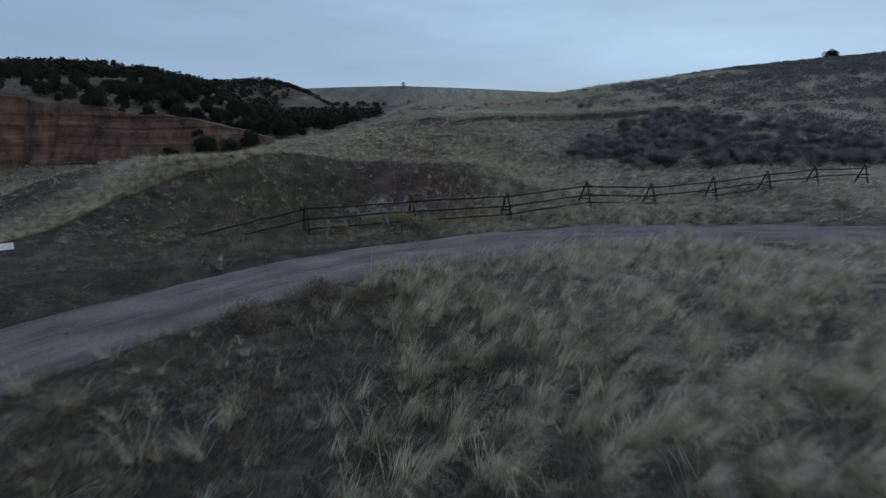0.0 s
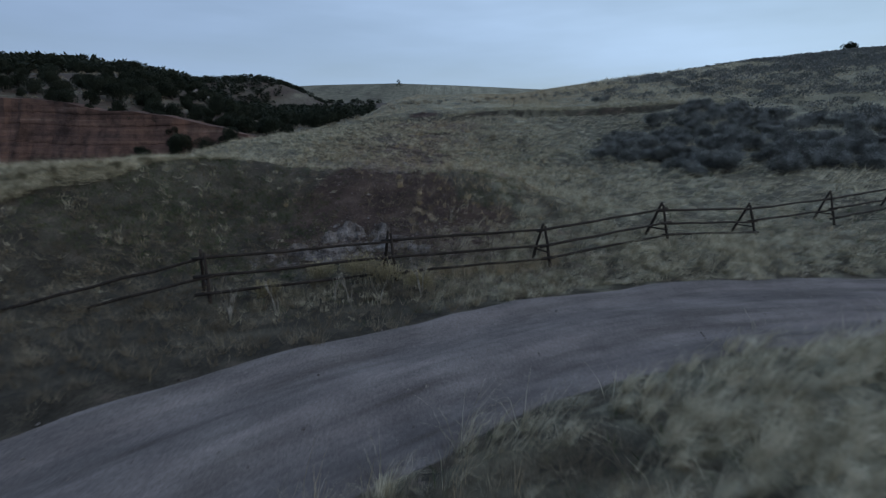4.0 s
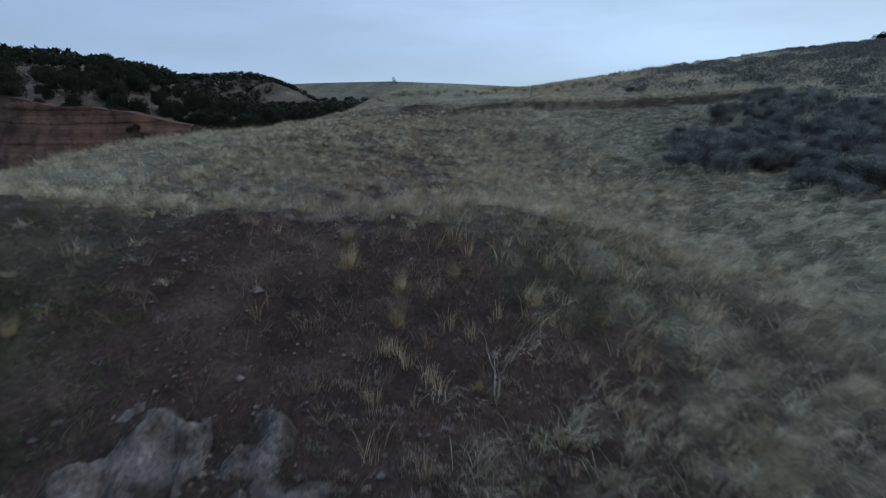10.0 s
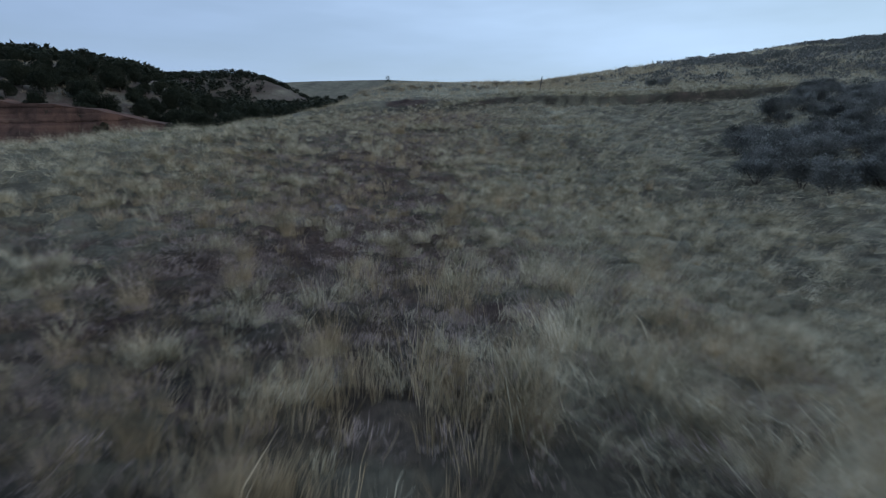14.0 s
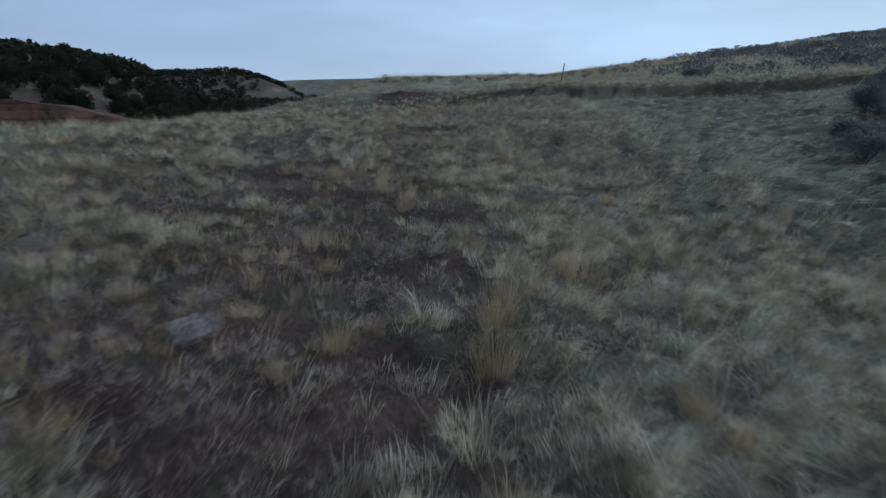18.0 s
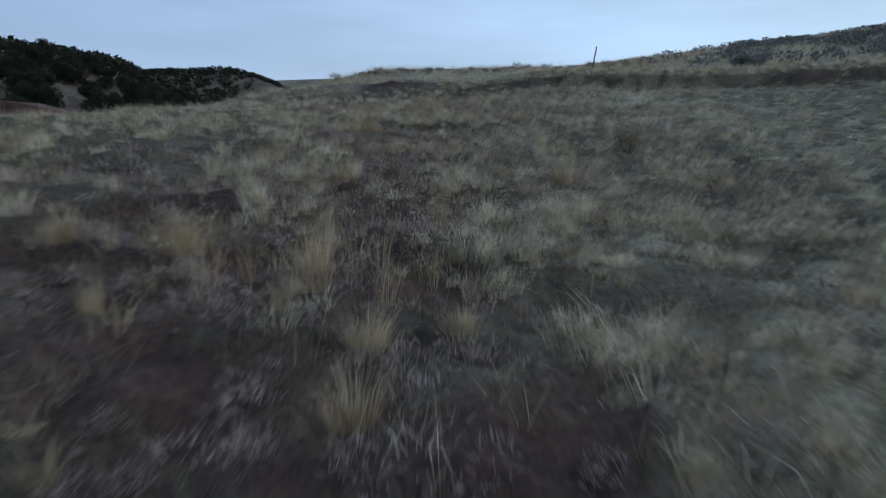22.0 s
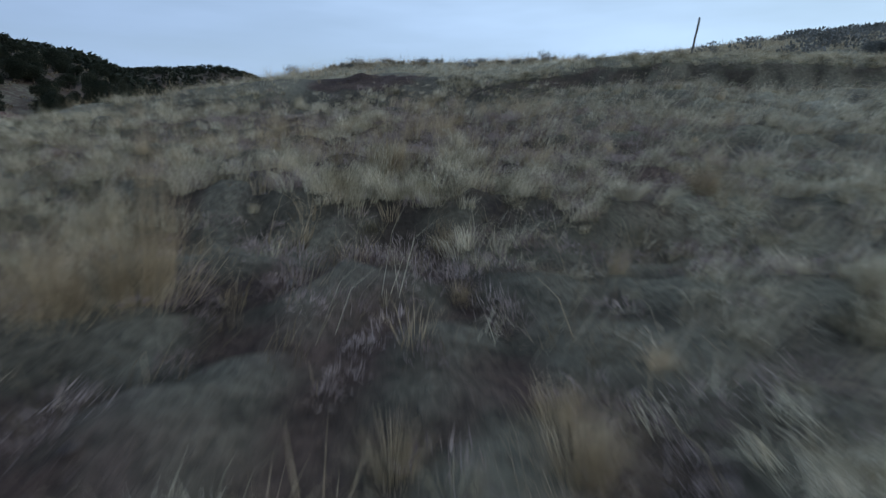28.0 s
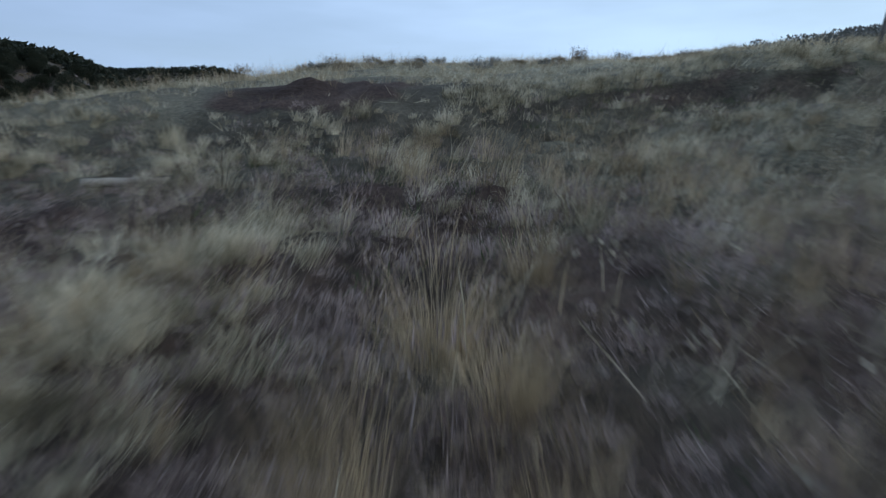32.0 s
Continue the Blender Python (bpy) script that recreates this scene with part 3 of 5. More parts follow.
gx = spread(-10, 13, 0.2, 40, 1.06, -1500, 1500)
gy = spread(2, 80, 0.2, 40, 1.06, -300, 2400)
GX, GY = np.meshgrid(gx, gy)
GZ = land(GX.ravel(), GY.ravel())
ground_me = mesh_from("ground", np.stack([GX.ravel(), GY.ravel(), GZ], 1), grid_faces(len(gx), len(gy)), ground_mat)
attr = ground_me.attributes.new("bare", "FLOAT", "POINT")
attr.data.foreach_set("value", bareness(GX.ravel(), GY.ravel()).astype(np.float32))
attr = ground_me.attributes.new("thatch_and_shade", "FLOAT", "POINT")
gx, gy = GX.ravel(), GY.ravel()
thatch_and_shade = np.maximum.reduce([0.85 * step(-1, 4, gx) * step(23, 30, gy), 0.4 * step(0, 4, gx), 0.4 * step(34, 38, gy) * step(-1, 1.5, gx), 0.15 * step(34, 38, gy), 0.6 * step(64, 69, gy) * step(-2, -4.5, gx), step(18, 40, gx), step(76, 82, gy) * step(-42, -22, gx), 0.1 * step(-18, -40, gx), 0.5 * step(-7, -12, gx) * step(26, 32, gy), 1.5 * step(-0.3, 0.5, gy - brow_line(gx)) * step(6.5, 3.0, gy - brow_line(gx)) * step(-24, -20, gx) * step(-7.6, -9, gx)])
# ledge face drops to dark soil tones, with the overhang's shade painted in
thatch_and_shade = thatch_and_shade * (1 - 0.95 * step(74.0, 74.3, gy + ledge_line(gx, gy)) * step(75.1, 74.8, gy + ledge_line(gx, gy)) * step(0, 2, gx) * step(34, 28, gx))
# pale dead grass on hummock crowns; gap shade is put into the ground colour
thatch_and_shade = thatch_and_shade * np.where((gx < 22) & (gx > -8) & (gy < 74.5), 0.28, 1.0) + (0.3 + 0.55 * step(0.5, 3.0, gx)) * step(0.1, 0.42, hummock(gx, gy)) * step(20, 12, np.abs(gx - 3)) * step(76, 73, gy) * np.where(gy > 26, step(30, 33, gy + 7.5 * step(1.5, 4, gx)), step(-2, 1, gx))
attr.data.foreach_set("value", np.clip(thatch_and_shade * (0.8 + 0.5 * rough_noise(gx, gy, 9.0, 67) + 0.5 * rough_noise(gx, gy, 1.3, 68)), 0, 1).astype(np.float32))
attr = ground_me.attributes.new("red", "FLOAT", "POINT")
attr.data.foreach_set("value", (step(-30, -50, gx + 4 * rough_noise(gx, gy, 14, 97)) * step(108, 120, gy) * step(146, 130, gy + 10 * rough_noise(gx, gy, 20, 98)) + 0.1 * step(24, 27, gy) * step(34, 31, gy) * step(3, 0, gx) * step(-9, -4, gx)).astype(np.float32))
ground = tagged(new("ground", ground_me), "dry grassy hillside with open reddish soil", "ground", kind="structure")

# the gravel road, a ragged-edged sheet on its bench
across = np.linspace(-1, 1, 15)
half = ROAD_HALF + 0.22 * rough_noise(RX * 1.0, RY * 1.0, 1.6, 91)
rvx = RX[:, None] + RNX[:, None] * across[None] * half[:, None]
rvy = RY[:, None] + RNY[:, None] * across[None] * half[:, None]
rvz = land(rvx.ravel(), rvy.ravel()) + 0.025 - 0.05 * (np.abs(np.tile(across, len(RX))) > 0.97)
side = np.tile(across, len(RX))
rvz = rvz + 0.07 * (np.abs(np.abs(side) - 0.857) < 0.02) * np.clip(0.4 + 1.6 * rough_noise(rvx.ravel(), rvy.ravel(), 2.2, 93, 2), 0, 1.2)
rvz = rvz - 0.02 * np.exp(-((np.abs(np.tile(across, len(RX))) - 0.45) / 0.15) ** 2)
road_me = mesh_from("road", np.stack([rvx.ravel(), rvy.ravel(), rvz], 1), grid_faces(15, len(RX)), road_mat)
lane = np.zeros((len(RX), 15, 3))
lane[:, :, 0] = across[None] * ROAD_HALF
lane[:, :, 1] = np.concatenate([[0], np.cumsum(np.hypot(np.diff(RX), np.diff(RY)))])[:, None] * 0.12
road_me.attributes.new("lane", "FLOAT_VECTOR", "POINT").data.foreach_set("vector", lane.ravel().astype(np.float32))
road = tagged(new("road", road_me),
              "packed grey-brown gravel track bending past the hill", "road", kind="structure")


def height(x, y):
    return float(land(np.array([x]), np.array([y]))[0])


# ---- red cliff across the valley ----
def build_cliff():
    xs = np.linspace(-255, -41, 420)
    rows = 48
    foot, topz, line = cliff_foot(xs) - 1.5, cliff_top(xs) + 0.3, cliff_line(xs)
    v = np.linspace(0, 1, rows)
    X = np.tile(xs, (rows, 1))
    Z = foot[None] + (topz - foot)[None] * v[:, None]
    level = Z / 1.3 + 0.8 * rough_noise(X, Z * 0.3, 25.0, 80)
    beds = 0.12 * np.abs((level % 1.0) - 0.35) + 0.16 * lattice(np.floor(level), np.zeros_like(level), 86)
    cracks = np.clip(rough_noise(X, Z * 0.12, 4.5, 84, 3) - 0.25, 0, 1)
    Y = line[None] - 5.0 * (1 - v[:, None]) ** 1.6 - 1.3 * rough_noise(X, Z * 0.5, 6.0, 81, 4) - 2.2 * np.abs(rough_noise(X, Z * 0.1, 16.0, 151, 2)) + beds + 2.2 * cracks
    Y[-1] += 3.5
    return mesh_from("cliff", np.stack([X.ravel(), Y.ravel(), Z.ravel()], 1), grid_faces(len(xs), rows), cliff_mat, False)


cliff = tagged(new("cliff", build_cliff()), "red sandstone cliff in level beds across the valley", "cliff", kind="structure")


# ---- helpers for things ----
def part(name, bm, material, parent, label=""):
    me = bpy.data.meshes.new(name)
    bm.to_mesh(me)
    bm.free()
    me.materials.append(material)
    ob = new(name, me)
    ob.parent = parent
    if label:
        ob["label"] = label
    return ob


def thing(name, m, label, category, group=""):
    e = new(name)
    e.empty_display_size = 0.2
    e.matrix_world = m
    return tagged(e, label, category, group)


def pole(bm, a, b, r0, r1, rng, sides=8, rings=5, wob=0.012):
    """A round, slightly crooked timber from a to b."""
    a, b = Vector(a), Vector(b)
    d = (b - a).normalized()
    u = d.orthogonal().normalized()
    w = d.cross(u)
    loops = []
    for i in range(rings + 1):
        s = i / rings
        c = a.lerp(b, s) + (u * rng.uniform(-wob, wob) + w * rng.uniform(-wob, wob)) * (0 if i in (0, rings) else 1)
        r = (r0 + (r1 - r0) * s) * rng.uniform(0.93, 1.07)
        loops.append([bm.verts.new(c + (u * math.cos(2 * math.pi * k / sides) + w * math.sin(2 * math.pi * k / sides)) * r) for k in range(sides)])
    for p, q in zip(loops, loops[1:]):
        for k in range(sides):
            bm.faces.new((p[k], p[(k + 1) % sides], q[(k + 1) % sides], q[k])).smooth = True
    bm.faces.new(loops[0][::-1])
    bm.faces.new(loops[-1])


# ---- buck-and-rail fence ----
BUCKS = [(-10.3, 21.9), (-6.05, 23.1), (-1.45, 24.75), (3.15, 25.75), (7.55, 27.75), (11.8, 29.9), (16.2, 31.75), (20.4, 33.4), (24.3, 34.8), (28.5, 36.0)]


def build_fence():
    rng = random.Random(11)
    fence = thing("fence", pose(BUCKS[2][0], BUCKS[2][1], height(*BUCKS[2])), "dark weathered buck-and-rail fence of round poles beside the road", "fence")
    base = fence.matrix_world.translation
    place = [Vector((x, y, height(x, y))) - base for x, y in BUCKS]
    place[0].z -= 1.0
    for i, p in enumerate(place):
        if i == 0:
            continue
        q = place[min(i + 1, len(place) - 1)] - place[max(i - 1, 0)]
        n = Vector((-q.y, q.x, 0)).normalized()
        t = Vector((q.x, q.y, 0)).normalized()
        h = rng.uniform(1.22, 1.34)
        bm = bmesh.new()
        pole(bm, p + n * 0.40 - t * 0.06 + Vector((0, 0, 0.42)), p - n * 0.24 + t * 0.06 + Vector((0, 0, 0.42)), 0.028, 0.026, rng, 6, 2)
        buck = part("buck", bm, wood_mat, fence)
        # one leg rakes back up the bank, the other stands steeper under the rails
        for s, sp in ((-1, rng.uniform(0.28, 0.36)), (1, rng.uniform(0.52, 0.66))):
            bm = bmesh.new()
            pole(bm, p + n * s * sp - t * 0.12 * s + Vector((0, 0, -0.12)), p - n * s * 0.015 - t * 0.04 * s + Vector((0, 0, h + 0.04 * s)), 0.052, 0.038, rng)
            part("leg", bm, wood_mat, buck)
    for i, (p, q) in enumerate(zip(place, place[1:])):
        d = (q - p).normalized()
        n = Vector((-d.y, d.x, 0)).normalized()
        for k, (z, off) in enumerate(((1.06, 0.0), (0.64, -0.2), (0.25, -0.3))):
            if k == 2 and i in (0, 5, 7, 8):
                continue
            bm = bmesh.new()
            a = p + n * off - d * 0.25 + Vector((0, 0, z + rng.uniform(-0.04, 0.04)))
            b = q + n * off + d * 0.25 + Vector((0, 0, z + rng.uniform(-0.04, 0.04)))
            pole(bm, a, b, 0.043, 0.033, rng, 8, 7, 0.016)
            part("rail", bm, wood_mat, fence)


build_fence()

# ---- lone leaning post on the ledge ----
lone = thing("fence_post", pose(8.95, 76.4, height(8.95, 76.4)), "single leaning grey wooden post in dry grass", "post")
bm = bmesh.new()
pole(bm, (0, 0, -0.3), (0.22, 0.0, 1.3), 0.04, 0.034, random.Random(5), 8, 5, 0.01)
part("post", bm, post_mat, lone)


# ---- grasses and small growth ----
rs = np.random.RandomState(7)


def blades(x, y, z, heading, lean, length, width):
    """Arching blades as two-segment strips: verts (5n, 3), triangles (3n, 3). lean: 0 upright, 1 laid on the ground."""
    n = len(x)
    lx, ly = np.cos(heading), np.sin(heading)
    turn = np.where(rs.uniform(0, 1, n) < lean, heading + math.pi / 2 + 0.5 * rs.randn(n), rs.uniform(0, math.pi, n))
    wx, wy = np.cos(turn) * width / 2, np.sin(turn) * width / 2
    a0, a1 = lean * 0.85, np.minimum(lean * 1.75, 1.62)
    s0, c0, s1, c1 = np.sin(a0) * length / 2, np.cos(a0) * length / 2, np.sin(a1) * length / 2, np.cos(a1) * length / 2
    mx, my, mz = x + lx * s0, y + ly * s0, z + c0
    v = np.empty((n, 5, 3))
    v[:, 0] = np.stack([x - wx, y - wy, z - 0.02], 1)
    v[:, 1] = np.stack([x + wx, y + wy, z - 0.02], 1)
    v[:, 2] = np.stack([mx - wx * 0.85, my - wy * 0.85, mz], 1)
    v[:, 3] = np.stack([mx + wx * 0.85, my + wy * 0.85, mz], 1)
    v[:, 4] = np.stack([mx + lx * s1, my + ly * s1, mz + c1], 1)
    i = np.arange(n)[:, None] * 5
    f = np.concatenate([i + np.array([0, 1, 3]), i + np.array([0, 3, 2]), i + np.array([2, 3, 4])], 1).reshape(-1, 3)
    return v.reshape(-1, 3), f


def spikes(x, y, z, heading, lean, length, width):
    """Single pointed leaves: verts (3n, 3), triangles (n, 3)."""
    n = len(x)
    a = np.minimum(lean * 1.4, 1.6)
    turn = heading + math.pi / 2 + 0.7 * rs.randn(n)
    wx, wy, wz = np.cos(turn) * width / 2, np.sin(turn) * width / 2, rs.uniform(-0.3, 0.3, n) * width
    v = np.empty((n, 3, 3))
    v[:, 0] = np.stack([x - wx, y - wy, z - wz], 1)
    v[:, 1] = np.stack([x + wx, y + wy, z + wz], 1)
    v[:, 2] = np.stack([x + np.cos(heading) * np.sin(a) * length, y + np.sin(heading) * np.sin(a) * length, z + np.cos(a) * length], 1)
    return v.reshape(-1, 3), np.arange(3 * n).reshape(n, 3)


def tufts(x, y, count, radius, length, width, lean, flow, splay, z=None, fine=False):
    """Tufts of count blades round each (x, y). flow: the heading to which all lean, splay: how far blades spread from it."""
    n = len(x)
    z = land(x, y) if z is None else z
    rep = lambda a: np.repeat(np.broadcast_to(a, (n,)), count)
    size = np.clip(1 + 0.28 * rs.randn(n), 0.45, 1.7)
    ang = rs.uniform(0, 2 * math.pi, n * count)
    rad = rep(radius) * rep(size) * np.sqrt(rs.uniform(0, 1, n * count))
    bx, by = rep(x) + np.cos(ang) * rad, rep(y) + np.sin(ang) * rad
    head = np.where(rs.uniform(0, 1, n * count) < rep(splay), ang, rep(flow + 0.35 * rs.randn(n)) + 0.42 * rs.randn(n * count))
    ln = rep(length) * rep(size) * rs.uniform(0.55, 1.15, n * count)
    le = np.clip(rep(lean) * rs.uniform(0.55, 1.3, n * count), 0.02, 1.1)
    shape = spikes if fine or width > 0.0064 else blades
    return shape(bx, by, rep(z), head, le, ln, rep(width) * rs.uniform(0.7, 1.3, n * count))


def joined(pieces):
    verts, faces, k = [], [], 0
    for v, f in pieces:
        verts.append(v)
        faces.append(f + k)
        k += len(v)
    return np.concatenate(verts), np.concatenate(faces)


def stuff(name, pieces, mat, label, category):
    v, f = joined(pieces)
    return tagged(new(name, mesh_from(name, v, f, mat, False)), label, category, kind="stuff")


def sow(x0, x1, y0, y1, per_m2, keep=None, soft=2.4):
    """Random places over a region, thinning out across its border."""
    x0, x1, y0, y1 = x0 - soft / 2, x1 + soft / 2, y0 - soft / 2, y1 + soft / 2
    n = int((x1 - x0) * (y1 - y0) * per_m2)
    x, y = rs.uniform(x0, x1, n), rs.uniform(y0, y1, n)
    inside = np.minimum.reduce([x - x0, x1 - x, y - y0, y1 - y]) / soft
    k = rs.uniform(0, 1, n) < np.clip(inside, 0, 1) * (1.0 if keep is None else keep(x, y))
    return x[k], y[k]


def clumped(x0, x1, y0, y1, per_m2, groups, spread, keep=None):
    """Places gathered in mounds of grass: x, y, how near the mound's middle (0..1), heading away from it."""
    cx, cy = sow(x0, x1, y0, y1, groups, keep)
    k = max(1, int(per_m2 / groups))
    size = np.repeat(np.clip(np.exp(0.45 * rs.randn(len(cx))), 0.4, 2.2), k) * spread
    dx, dy = size * rs.randn(len(cx) * k), size * rs.randn(len(cx) * k)
    return np.repeat(cx, k) + dx, np.repeat(cy, k) + dy, np.exp(-(dx * dx + dy * dy) / (1.6 * size * size)) * np.clip(size / spread, 0.6, 1.3), np.arctan2(dy, dx)


def off_road(x, y):
    return (road_distance(x, y) > ROAD_HALF + 0.0 + 0.35 * rough_noise(x, y, 1.3, 33, 2)).astype(float)


def herb_zone(x, y):
    """Where low purple-grey herbs take the place of grass."""
    return np.maximum(step(64.4, 65.2, y) * step(70, 68, y) * step(-0.9, -0.3, x) * step(5.5, 3.5, x), 0.6 * step(56, 57, y) * step(61, 59.8, y) * step(0.3, 1.2, x) * step(4.5, 3, x))


def turf_cover(x, y):
    patch = np.clip(0.62 + 0.3 * step(0, 4, x) + 1.5 * rough_noise(x, y, 1.7, 17, 3), 0.06 + 0.3 * step(-4, -8, x), 1)
    at_ledge = y + ledge_line(x, y)
    face = step(74.3, 74.45, at_ledge) * step(75.0, 74.85, at_ledge) * step(0.5, 2.5, x) * np.clip(0.7 + 1.3 * rough_noise(x, y, 2.5, 91, 2), 0, 1)
    brow = np.exp(-((x - 1.2) / 1.5) ** 4 - ((y - 31.2) / 0.8) ** 4)
    return off_road(x, y) * (1 - 0.75 * brow) * patch * np.clip(1.05 - bareness(x, y), 0.02, 1) * (1 - 0.85 * face) * (1 - 0.9 * near_spots(x, y, CLEARINGS, 0.55)) * np.where(((y > 31) & (y < 75)) | ((x > 2) & (y > 23) & (y < 75)) | ((x > -1.5) & (y < 21)), 0.14 + 1.75 * np.clip(1.6 * hummock(x, y), 0, 1), 1.0) * (1 - 0.7 * herb_zone(x, y))


def flow_at(x, y):
    """Heading in which the winter winds and the slope have laid the grass: towards the east and downhill."""
    return -0.55 + 0.5 * rough_noise(x, y, 7.0, 19, 2) - 0.9 * step(4, -8, x)


def bleached():
    out = []
    laid = lambda x, y, base: np.clip(base + 0.25 * rough_noise(x, y, 2.0, 25, 2), 0.15, 1.0)
    tall_at = lambda x, y, base: base * (1 + 0.4 * rough_noise(x, y, 2.6, 23, 2)) * (0.75 + 0.55 * hummock(x, y))
    # region, tufts a square metre, blades, radius, length, width, how far laid over, share that splays
    for x0, x1, y0, y1, per, cnt, rad, ln, wd, le, sp in (
            (-1.5, 9, 1.5, 20.5, 10, 52, 0.08, 0.72, 0.0055, 0.72, 0.10), (-7, -1.5, 2, 16, 4, 36, 0.08, 0.42, 0.0055, 0.65, 0.3), (9, 26, 3, 21, 4.5, 30, 0.10, 0.7, 0.0108, 0.7, 0.12), (-24, -8, 27, 42, 6, 18, 0.12, 0.36, 0.009, 0.8, 0.2), (-14, -5, 26, 34, 4, 24, 0.1, 0.36, 0.006, 0.7, 0.3), (-46, -24, 20, 85, 2.0, 9, 0.25, 0.5, 0.03, 0.75, 0.3),
            (-10, -3.5, 71, 79, 12, 24, 0.12, 0.22, 0.0045, 0.8, 0.4), (1, 6.5, 23.0, 46, 12, 34, 0.13, 0.36, 0.0046, 0.85, 0.2), (6.5, 13, 23.0, 46, 11, 26, 0.11, 0.46, 0.0085, 0.82, 0.12), (13, 30, 21, 50, 4.5, 20, 0.16, 0.55, 0.014, 0.8, 0.15),
            (1.5, 9, 44, 66, 5.5, 40, 0.12, 0.3, 0.0056, 0.9, 0.15), (9, 22, 46, 69, 7, 22, 0.15, 0.45, 0.012, 0.9, 0.1), (1.5, 9, 67, 75.0, 11, 30, 0.11, 0.2, 0.0045, 0.75, 0.5), (22, 36, 46, 75, 4, 16, 0.2, 0.45, 0.016, 0.88, 0.15), (9, 22, 70, 75.0, 14, 20, 0.12, 0.26, 0.008, 0.75, 0.4), 
            (-16, -6, 42, 74, 11, 22, 0.12, 0.34, 0.0074, 0.82, 0.3), (-5, 1.5, 21.8, 25, 9, 30, 0.13, 0.3, 0.004, 0.7, 0.4), (-9, 1.5, 31, 76, 4.2, 46, 0.10, 0.23, 0.0038, 0.74, 0.5), (-24, -9, 21, 78, 4.5, 18, 0.13, 0.36, 0.011, 0.7, 0.4),
            (-14, 16, 75, 96, 6, 10, 0.11, 0.22, 0.007, 0.6, 0.4), (-16, 50, 75, 120, 2.6, 9, 0.2, 0.32, 0.018, 0.85, 0.4),
            (22, 75, 22, 130, 1.4, 8, 0.3, 0.6, 0.045, 0.65, 0.4), (26, 70, -30, 22, 1.6, 9, 0.3, 0.6, 0.04, 0.65, 0.4), (-40, 26, -30, 1.5, 1.8, 9, 0.25, 0.6, 0.035, 0.65, 0.4), (-60, -26, -30, 20, 1.2, 8, 0.3, 0.6, 0.05, 0.65, 0.4), (40, 160, 60, 200, 0.3, 8, 0.5, 0.8, 0.10, 0.6, 0.5), (-60, -20, 20, 110, 0.8, 8, 0.4, 0.6, 0.07, 0.6, 0.5)):
        x, y = sow(x0, x1, y0, y1, per, turf_cover)
        out.append(tufts(x, y, cnt, rad, tall_at(x, y, ln), wd, laid(x, y, le), flow_at(x, y), sp))
    # pale grass along the brow of the spur, and beyond the fence
    x = np.concatenate([rs.uniform(-21, -8.2, 2600), rs.uniform(-16.5, -10, 900)])
    y = brow_line(x) + np.abs(rs.randn(len(x))) * 1.7 - 0.25
    out.append(tufts(x, y, 26, 0.16, 0.3, 0.01, 0.95, np.full(len(x), -2.0), 0.25, land(x, y) + 0.02))
    x, y = sow(0.5, 14, 23.2, 29, 13, off_road)
    out.append(tufts(x, y, 26, 0.12, 0.36, 0.0058, laid(x, y, 0.85), flow_at(x, y), 0.25))
    # mounds of matted grass: region, tufts and mounds a square metre, spread, blades, length, width, how far laid over
    for x0, x1, y0, y1, per, groups, spread, cnt, ln, wd, le in (
            (-9, 2, 32.5, 60, 10, 1.0, 0.24, 46, 0.32, 0.0040, 0.68), (-9, 2, 60, 75, 10, 0.9, 0.24, 46, 0.30, 0.0040, 0.75),
            (1.5, 10, 42, 68, 9, 0.75, 0.27, 40, 0.34, 0.0048, 0.85), (2, 10, 67, 73.5, 4, 0.9, 0.25, 40, 0.26, 0.0045, 0.65), (0, 16, 76, 88, 3, 0.7, 0.4, 24, 0.3, 0.007, 0.7)):
        x, y, crest, out_way = clumped(x0, x1, y0, y1, per, groups, spread, turf_cover)
        way = np.where(rs.uniform(0, 1, len(x)) < 0.45, out_way, flow_at(x, y))
        out.append(tufts(x, y, cnt, 0.08, ln * (0.55 + 0.6 * crest), wd, laid(x, y, le), way, 0.3, land(x, y) + 0.05 * crest))
    for spots, spread, k, ln in ((MOUNDS, 0.26, 20, 0.34), (MOUNDS_UPPER, 0.27, 13, 0.34), (MOUNDS_WEST, 0.3, 16, 0.34), (LOW_MATS, 0.2, 11, 0.2)):
        dx, dy = spread * rs.randn(len(spots) * k), spread * rs.randn(len(spots) * k)
        x, y = np.repeat([s[0] for s in spots], k) + dx, np.repeat([s[1] for s in spots], k) + dy
        crest = np.exp(-(dx * dx + dy * dy) / (1.6 * spread * spread))
        way = np.where(rs.uniform(0, 1, len(x)) < 0.4, np.arctan2(dy, dx), flow_at(x, y))
        out.append(tufts(x, y, 60, 0.09, ln * (0.6 + 0.5 * crest), 0.0032, laid(x, y, 0.75), way, 0.25, land(x, y) + 0.05 * crest))
    # long pale strands combed over by the wind
    crowns = lambda x, y: off_road(x, y) * (0.1 + 0.9 * step(0.15, 0.5, hummock(x, y)))
    x, y = sow(0.8, 11, 24, 73, 12, crowns)
    out.append(tufts(x, y, 10, 0.12, 0.55, 0.0042, 0.82, flow_at(x, y), 0.1, land(x, y) + 0.05))
    x, y = sow(-7, 1, 44, 74, 0.8, off_road)
    out.append(tufts(x, y, 4, 0.06, 0.55, 0.0034, 0.6, flow_at(x, y), 0.3, land(x, y) + 0.03))
    x, y = sow(0, 11, 2, 20, 9, crowns)
    out.append(tufts(x, y, 12, 0.12, 0.75, 0.0045, 0.74, flow_at(x, y), 0.08))
    # grass hanging over the ledge
    x = rs.uniform(0.5, 34, 1500)
